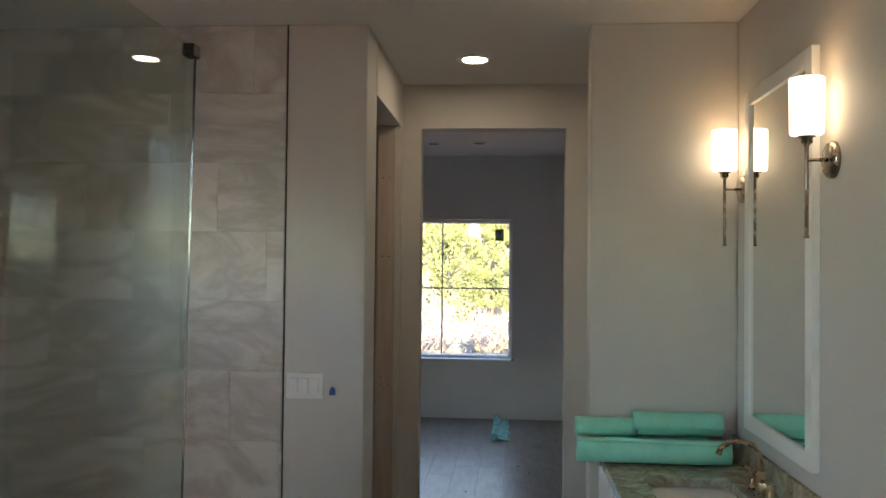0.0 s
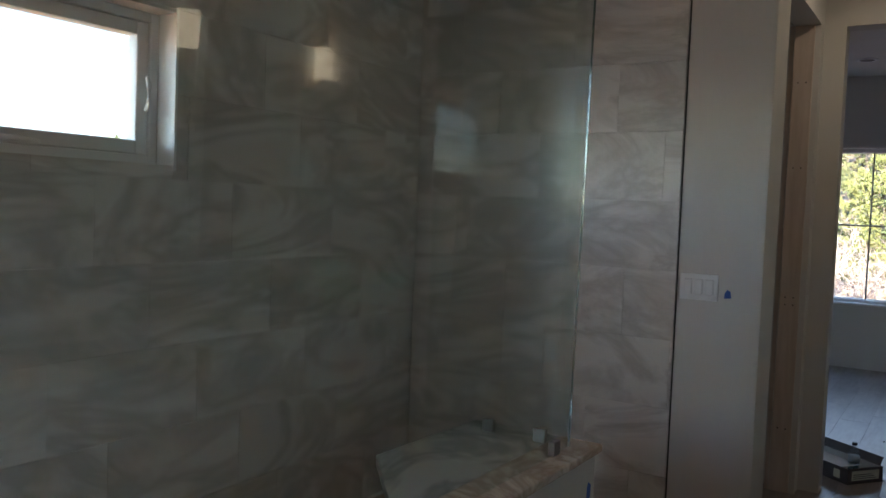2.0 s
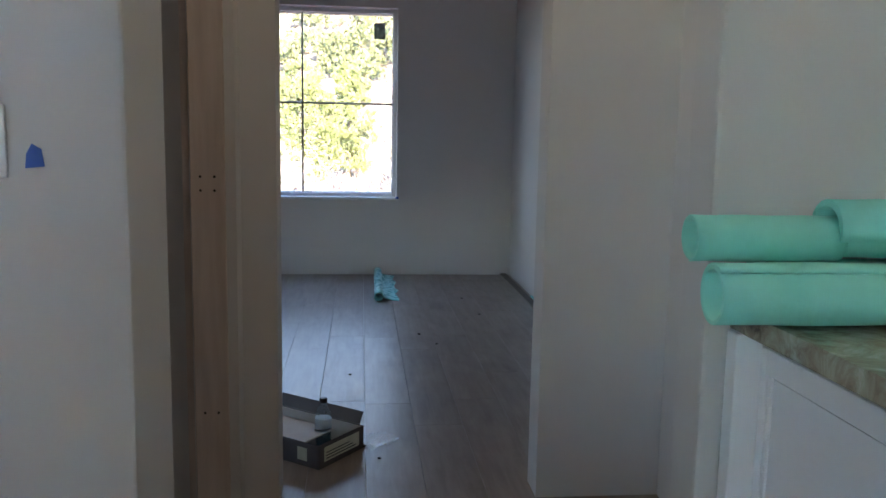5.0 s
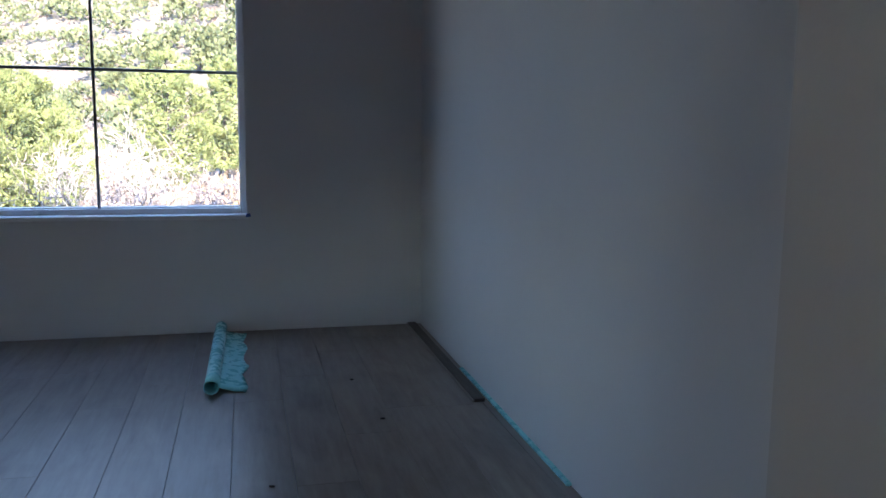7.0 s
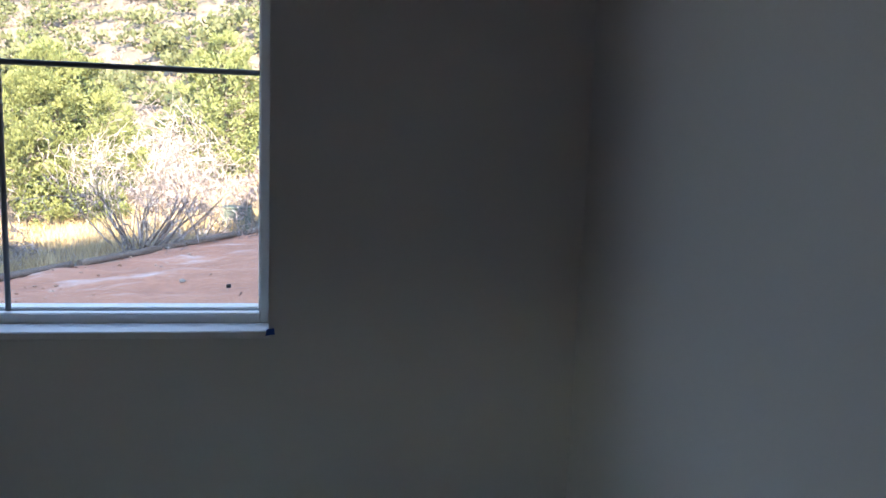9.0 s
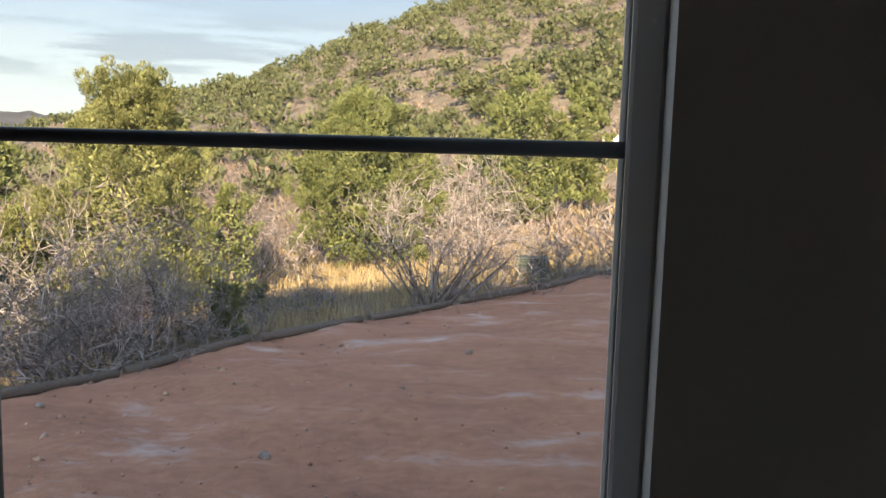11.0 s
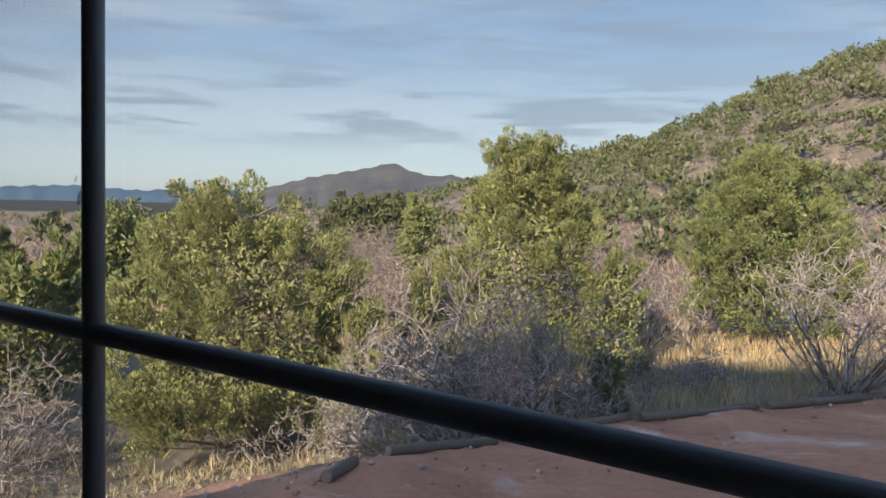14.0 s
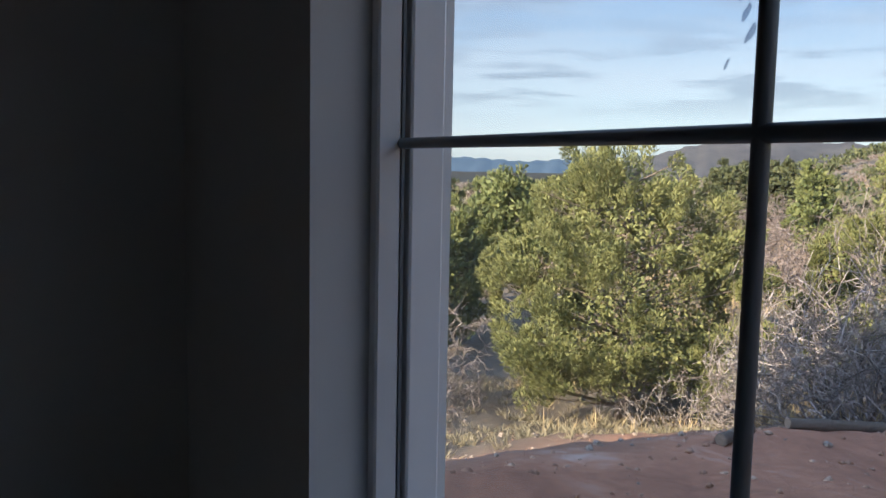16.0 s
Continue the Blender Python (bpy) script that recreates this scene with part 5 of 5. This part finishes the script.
for k in range(9):
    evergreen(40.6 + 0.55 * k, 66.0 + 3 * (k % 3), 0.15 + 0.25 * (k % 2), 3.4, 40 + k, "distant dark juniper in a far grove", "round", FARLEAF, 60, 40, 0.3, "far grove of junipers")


def bush(az, dist, h, w, seed, stems, splits, label, mat=TWIG, thick=0.02, lean=0.8, group="bare bushes", wander=0.30, first=1.0):
    x, y, z = spot(az, dist)
    b = thing("bare_bush", (x, y, z), label, "bush", group)
    part("branches", bare_bush("branches", seed, h, w, stems, splits, lean, thick, 0.00048 * dist, wander, first), mat, b, "", True)
    return b


bush(35.0, 10.9, 3.85, 3.9, 51, 72, (3, 3, 4, 0), "large dense bare grey bush at the yard's edge", TWIG, 0.028, 1.45)
bush(30.0, 11.4, 3.0, 2.9, 52, 50, (3, 3, 4, 0), "dense bare grey bush at the yard's edge", TWIG, 0.024, 1.45)
bush(39.8, 11.6, 2.3, 2.7, 61, 40, (3, 3, 4, 0), "dense bare grey bush at the yard's edge", TWIG, 0.022, 1.45)
bush(10.8, 14.3, 2.9, 4.4, 53, 34, (3, 3, 3, 0), "bare bush of many pale stems fanning up behind the kerb", TWIG_PALE, 0.024, 1.0, "bare bushes", 0.22, 1.7)
bush(6.4, 16.8, 2.4, 4.2, 62, 22, (3, 3, 3, 0), "bare brown bush behind the kerb", TWIG, 0.02, 1.35)
bush(21.5, 15.6, 0.9, 3.0, 54, 24, (3, 3, 3, 0), "low dark bare shrub in the grass", TWIG, 0.014, 1.2)
bush(24.0, 21.5, 3.9, 4.0, 55, 22, (3, 3, 4, 0), "tall bare thorny bush beside the juniper", TWIG, 0.026, 0.95)
bush(10.2, 34.0, 5.0, 5.6, 56, 26, (3, 3, 4, 0), "pale bare rounded bush at the foot of the hill", TWIG_PALE, 0.04, 0.9)
bush(1.5, 18.5, 1.2, 2.6, 57, 20, (3, 3, 3, 0), "bare pale bush beyond the yard's corner", TWIG_PALE, 0.02, 1.1)
bush(-3.8, 18.0, 2.1, 3.4, 58, 20, (3, 3, 3, 0), "bare pale bush beyond the yard's corner", TWIG_PALE, 0.02, 1.1)
bush(66.0, 15.5, 2.3, 3.8, 59, 22, (3, 3, 4, 0), "bare grey thicket on the bank", TWIG, 0.02, 1.2)
bush(70.0, 13.5, 2.2, 3.6, 60, 22, (3, 3, 4, 0), "bare grey thicket on the bank", TWIG, 0.02, 1.2)
bush(48.0, 13.2, 0.95, 3.8, 63, 24, (3, 3, 3, 0), "dead grey twigs under the pinyon tree", TWIG_PALE, 0.014, 1.5)
base_bushes = [bush(az, dist, h, w, seed, 22, (3, 3, 3, 0), "bare brown oak scrub thicket", OAK, 0.028, 1.3, "oak scrub thickets") for az, dist, h, w, seed in ((28.5, 30, 3.6, 5.6, 70), (35.5, 24, 3.0, 5.0, 71), (43, 27, 2.7, 5.0, 72))]
rs = random.Random(12)
for k in range(36):
    az = rs.uniform(17, 74)
    dist = rs.uniform(22, 56)
    if az > 47 and dist < 24:
        continue
    x, y, z = spot(az, dist)
    s = rs.uniform(0.75, 1.15)
    copy_thing(base_bushes[k % 3], Matrix.Translation((x, y, z - 0.3)) @ pose(0, 0, 0, 0, 0, rs.uniform(0, 360)) @ Matrix.Scale(s, 4))


def hill_woods():
    """The far woods on the hill: many small rough crowns of sprays."""
    rng = np.random.default_rng(31)
    P, D, L, W, F = [], [], [], [], []
    n = 0
    while n < 2900:
        az, r = rng.uniform(-45, 75), 46 + 170 * rng.random() ** 0.75
        dens = np.interp(az, [-45, 20, 34, 42, 75], [1, 1, 0.45, 0.05, 0.06])
        if rng.random() > dens or (r < 75 and az > -4 and rng.random() < 0.6) or (abs(az) < 5 and r < 72):
            continue
        a = math.radians(az)
        x, y = 0.5 - r * math.sin(a), -0.3 + r * math.cos(a)
        z = float(height(x, y))
        w = 2.2 + 3.0 * rng.random() ** 1.4
        h = w * rng.uniform(0.62, 0.95)
        k = 112 if r < 100 else 76
        q = unit(rng.normal(size=(k, 3)))
        q[:, 2] = np.abs(q[:, 2]) * 1.1 - 0.12
        lump = 0.72 + 0.28 * np.sin(q[:, 0] * 5 + n) * np.sin(q[:, 1] * 5 + 2 * n)
        p = q * lump[:, None] * np.array([w / 2, w / 2, h * 0.62]) * rng.uniform(0.62, 1.0, (k, 1)) + np.array([x, y, z + h * 0.28])
        P.append(p)
        D.append(unit(q + np.array([0, 0, 0.5]) + rng.normal(0, 0.4, (k, 3))))
        F.append(q + np.array([0, 0, 0.2]))
        L.append(rng.uniform(0.26, 0.5, k) * w / 3.2)
        W.append(rng.uniform(0.11, 0.2, k) * w / 3.2)
        n += 1
    P, D, L, W, F = (np.concatenate(q) for q in (P, D, L, W, F))
    return leaves_mesh("hill_woods", P, D, L, W, rng, F)


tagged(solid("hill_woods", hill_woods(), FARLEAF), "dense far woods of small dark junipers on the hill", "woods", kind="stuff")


def tufts(name, count, where, lo, hi, wide, lean, seed, per=7, thin=0.12):
    """Clumps of slim blades or twigs; where(rng) gives azimuth and distance."""
    rng = np.random.default_rng(seed)
    az, r = where(rng, count)
    a = np.radians(az)
    x, y = 0.5 - r * np.sin(a), -0.3 + r * np.cos(a)
    u = x - kerb_x(y)
    bare = 0.5 + 4.2 * (1 - smooth(6.0, 9.0, y)) * rng.uniform(0.5, 1.0, len(u))
    keep = ((u < -bare) | (y + 0.4 * x > 20)) & (r > 7) & ((az < 42) | (r > 16) | (rng.random(len(u)) < thin))
    x, y = np.repeat(x[keep], per), np.repeat(y[keep], per)
    x, y = x + rng.normal(0, 0.07, len(x)), y + rng.normal(0, 0.07, len(y))
    z = height(x, y) - 0.02
    n = len(x)
    d = unit(np.stack([rng.normal(0, lean, n), rng.normal(0, lean, n), np.ones(n)], -1))
    return leaves_mesh(name, np.stack([x, y, z], -1), d, rng.uniform(lo, hi, n), np.full(n, wide) * rng.uniform(0.6, 1.4, n), rng)


tagged(solid("dry_grass", tufts("dry_grass", 9000, lambda g, n: (g.uniform(-14, 58, n), 9 + 26 * g.random(n) ** 0.9), 0.15, 0.5, 0.006, 0.35, 41, 8, 0.04), STRAW), "tall dry straw-coloured grass beyond the kerb", "grass", kind="stuff")
tagged(solid("far_grass", tufts("far_grass", 5000, lambda g, n: (g.uniform(-30, 78, n), 30 + 70 * g.random(n)), 0.25, 0.6, 0.03, 0.4, 42, 5), STRAW), "thin dry grass on the lower hill", "grass", kind="stuff")
tagged(solid("hill_scrub", tufts("hill_scrub", 7500, lambda g, n: (g.uniform(-20, 78, n), 26 + 160 * g.random(n)), 0.4, 1.2, 0.045, 1.2, 43, 14), SCRUB), "bare brown scrub covering the slopes", "scrub", kind="stuff")
tagged(solid("sagebrush", tufts("sagebrush", 900, lambda g, n: (g.uniform(44, 74, n), 8.5 + 9 * g.random(n)), 0.07, 0.22, 0.007, 0.8, 44, 30, 0.5), SAGE), "low grey-green sagebrush on the bank", "sagebrush", kind="stuff")

# ---- kerb logs, stones and far things ----
LOG = plain("weathered_timber", (0.085, 0.062, 0.047), (0.19, 0.145, 0.11), 5, 0.9, 0, 40, 0.6, (6, 6, 6), 0.008)


def kerb_log(a, b, r, label):
    za, zb = float(height(*a)), float(height(*b))
    k = thing("timber_kerb_log", (a[0], a[1], za), label, "timber", "timber kerb logs")
    n = 7
    rr = random.Random(int(a[1] * 100))
    pts = [(a[0] + (b[0] - a[0]) * i / n + 0.015 * rr.random(), a[1] + (b[1] - a[1]) * i / n, za + (zb - za) * i / n + r * 0.75) for i in range(n + 1)]
    part("log", tube(pts, [r * (0.92 + 0.16 * rr.random()) for _ in pts], 7), LOG, k)
    d = (Vector(pts[0]) - Vector(pts[1])).normalized()
    if a[1] < 7:
        part("cut_end", tube([Vector(pts[0]), Vector(pts[0]) + d * 0.004], r * 0.86, 10), plain("sawn_brown_end", (0.16, 0.11, 0.08), (0.26, 0.19, 0.14), 20, 0.9), k, "rough sawn end")


for a, b in (((-4.66, 4.95), (-4.84, 5.5)), ((-4.88, 6.05), (-4.55, 7.5)), ((-4.5, 7.6), (-3.75, 9.25)), ((-3.65, 9.4), (-2.75, 11.1)), ((-2.65, 11.25), (-1.7, 12.9)), ((-1.6, 13.05), (-0.45, 15.2)), ((-0.35, 15.35), (0.75, 17.6)), ((0.85, 17.75), (1.5, 19.2)), ((1.65, 19.2), (3.3, 17.1)), ((3.4, 17.0), (5.4, 14.6))):
    kerb_log(a, b, 0.060, "weathered brown timber log edging the dirt yard")
ROCK = plain("pale_fieldstone", (0.20, 0.15, 0.12), (0.36, 0.30, 0.25), 14, 0.9, 0, 60, 0.5)
rs = random.Random(8)
for k in range(70):
    az, dist = rs.uniform(2, 66), rs.uniform(5.0, 13.5)
    if k < 45:
        az, dist = rs.uniform(40, 66), rs.uniform(7.5, 12)
    x, y, z = spot(az, dist)
    s = 0.012 + 0.035 * rs.random() ** 3
    crumple("fieldstone", x, y, z - s * 0.3, s, s * 0.8, s * 0.7, ROCK, "small fieldstone lying in the red dirt", "stone", 200 + k)


def clods():
    """Crumbs and clods of dirt lying over the yard."""
    rng = np.random.default_rng(77)
    n = 3000
    az, r = np.radians(rng.uniform(-16, 66, n)), 3.5 + 11 * rng.random(n) ** 0.8
    x, y = 0.5 - r * np.sin(az), -0.3 + r * np.cos(az)
    s = 0.006 + 0.034 * rng.random(n) ** 5
    near = np.abs(x - kerb_x(y)) < 1.5
    s = np.where(near, s * 1.3, s * 0.55)
    v = np.array([[1, 0, 0], [0, 1, 0], [-1, 0, 0], [0, -1, 0], [0, 0, 0.8], [0, 0, -0.5]], float)
    v = v[None] * rng.uniform(0.6, 1.4, (n, 6, 3)) * s[:, None, None]
    turn = rng.random(n) * 6.28
    c, q = np.cos(turn)[:, None], np.sin(turn)[:, None]
    v = np.stack([v[..., 0] * c - v[..., 1] * q + x[:, None], v[..., 0] * q + v[..., 1] * c + y[:, None], v[..., 2] + height(x, y)[:, None] + 0.003], -1)
    f = np.array([[0, 1, 4], [1, 2, 4], [2, 3, 4], [3, 0, 4], [1, 0, 5], [2, 1, 5], [3, 2, 5], [0, 3, 5]])
    return quick_mesh("dirt_clods", v.reshape(-1, 3), (np.arange(n)[:, None, None] * 6 + f[None]).reshape(-1, 3))


CLOD = leaf_material("dirt_crumbs", (0.32, 0.17, 0.11), (0.46, 0.26, 0.17), (0.60, 0.42, 0.31))
tagged(solid("dirt_clods", clods(), CLOD), "loose red-brown clods of dirt over the yard", "dirt", kind="stuff")


def utility_box(az, dist):
    x, y, z = spot(az, dist)
    u = thing("utility_box", (x, y, z), "small dark green utility box in the grass", "utility box")
    g = plain("dull_green_paint", (0.05, 0.07, 0.05), (0.08, 0.10, 0.075), 6, 0.5)
    part("cabinet", box(x - 0.32, y - 0.25, z - 0.05, x + 0.32, y + 0.25, z + 0.55, 0.02, 2), g, u)
    part("lid", box(x - 0.34, y - 0.27, z + 0.552, x + 0.34, y + 0.27, z + 0.60, 0.015, 2), g, u)


utility_box(3.8, 17.6)


def far_sign(az, dist):
    x, y, z = spot(az, dist)
    s = thing("white_sign_frame", (x, y, z), "small white two-panel sign on posts on the hill", "sign")
    for dx in (-0.55, 0.55):
        part("post", box(x + dx - 0.05, y - 0.05, z - 0.1, x + dx + 0.05, y + 0.05, z + 0.9), VINYL, s)
    part("panel", box(x - 0.6, y - 0.03, z + 0.35, x - 0.05, y + 0.03, z + 0.85, 0.01), VINYL, s)
    part("panel", box(x + 0.05, y - 0.03, z + 0.35, x + 0.6, y + 0.03, z + 0.85, 0.01), VINYL, s)


far_sign(-0.7, 66)

# ---- pieces: tiles, mosaic, planks ----
def share(name, mesh, parent, m):
    ob = new(name, mesh)
    ob.parent = parent
    ob.matrix_basis = m
    return ob


def tile_mesh(w, h):
    bm = box(0, 0, 0, w, 0.012, h, 0.0005)
    bmesh.ops.recalc_face_normals(bm, faces=bm.faces[:])
    me = bpy.data.meshes.new("tile")
    bm.to_mesh(me)
    bm.free()
    me.materials.append(TILE)
    return me


tile_cache = {}


def lay_tiles(parent, length, to_world, hole=None):
    tw, th, g = 0.61, 0.307, 0.0011
    row, z = 0, 0.0
    while z < BZ - 0.005:
        h = min(th, BZ - z) - g
        x = -((row * 0.37) % 1.0) * tw
        while x < length - 0.004:
            x0, x1 = max(x, 0), min(x + tw, length)
            spans = [(x0, x1, z, z + h)]
            if hole and x1 > hole[0] and x0 < hole[1] and z + h > hole[2] and z < hole[3]:
                spans = []
                if x0 < hole[0]:
                    spans.append((x0, hole[0], z, z + h))
                if x1 > hole[1]:
                    spans.append((hole[1], x1, z, z + h))
                a, b = max(x0, hole[0]), min(x1, hole[1])
                if z < hole[2]:
                    spans.append((a, b, z, hole[2]))
                if z + h > hole[3]:
                    spans.append((a, b, hole[3], z + h))
            for a, b, c, d in spans:
                key = (round(b - a - g, 3), round(d - c, 3))
                if key[0] > 0.006 and key[1] > 0.006:
                    if key not in tile_cache:
                        tile_cache[key] = tile_mesh(*key)
                    share("tile", tile_cache[key], parent, to_world @ Matrix.Translation((a, 0, c)))
            x += tw
        z += th
        row += 1


lay_tiles(bpy.data.objects["wall_shower_back"], -0.229 - BX0 - 0.001, Matrix.Translation((BX0 + 0.001, BY1 - 0.0005, 0)))
lay_tiles(bpy.data.objects["wall_shower_left"], BY1 - 0.004 + 9.1, Matrix.Translation((BX0 + 0.0, -9.1, 0)) @ pose(0, 0, 0, 0, 0, 90), (SY0 + 9.1, SY1 + 9.1, SZ0, SZ1))


def shower_floor():
    pan = structure("shower_floor", box(BX0, -6.42, -0.011, -0.232, BY1 + 0.011, 0.0045), GROUT, "shower floor bed of grey grout", "floor")
    bm = box(0, 0, 0, 0.047, 0.047, 0.005, 0.0012)
    me = bpy.data.meshes.new("mosaic_tile")
    bm.to_mesh(me)
    bm.free()
    me.materials.append(MOSAIC)
    rest = bmesh.new()
    for i in range(27):
        for j in range(15):
            x, y = -0.283 - 0.05 * i, BY1 - 0.052 - 0.05 * j
            if x < BX0 + 0.005:
                continue
            if i < 20:
                share("mosaic_tile", me, pan, Matrix.Translation((x, y, 0.004)))
            else:
                box_into(rest, x, y, 0.004, x + 0.047, y + 0.047, 0.009)
    tagged(part("mosaic_rest", rest, MOSAIC, pan), kind="stuff")


shower_floor()


def lay_planks():
    floor = bpy.data.objects["floor"]
    pitch, length, gap = 0.2035, 1.22, 0.0012
    cache = {}
    rp = random.Random(3)
    def piece(x0, x1, y0, y1):
        key = (round(x1 - x0 - gap, 3), round(y1 - y0 - gap, 3))
        if key[0] < 0.01 or key[1] < 0.01:
            return
        if key not in cache:
            bm = box(0, 0, -0.0115, key[0], key[1], 0, 0.0006)
            me = bpy.data.meshes.new("plank")
            bm.to_mesh(me)
            bm.free()
            me.materials.append(PLANK)
            cache[key] = me
        share("plank", cache[key], floor, Matrix.Translation((x0, y0, 0)))
    k0 = math.floor((RX0 - 0.11) / pitch)
    for k in range(k0, 10):
        x = 0.113 + pitch * k
        start = -12 + rp.choice((0.0, 0.25, 0.45, 0.7, 0.95)) + 0.08 * rp.random()
        y = start
        while y < 0:
            y0, y1 = max(y, BY0), min(y + length, 0)
            x0, x1 = max(x, RX0), min(x + pitch, RX1)
            if y1 > y0 and x1 > x0:
                cuts = [(y0, y1, x0, x1)]
                out = []
                for a, b, p, q in cuts:
                    # bedroom and closet part, then hall, then bathroom
                    if b > -5.44:
                        out.append((max(a, -5.44), b, p, q))
                    if a < -5.44:
                        c0, c1 = a, min(b, -5.44)
                        lo = -0.2325
                        if c0 < -6.42:
                            out.append((c0, min(c1, -6.42), max(p, -0.26), min(q, BX1)))
                        if c1 > -6.42:
                            out.append((max(c0, -6.42), c1, max(p, lo), min(q, BX1)))
                for a, b, p, q in out:
                    if b - a > 0.01 and q - p > 0.01:
                        piece(p, q, a, b)
            y += length


lay_planks()
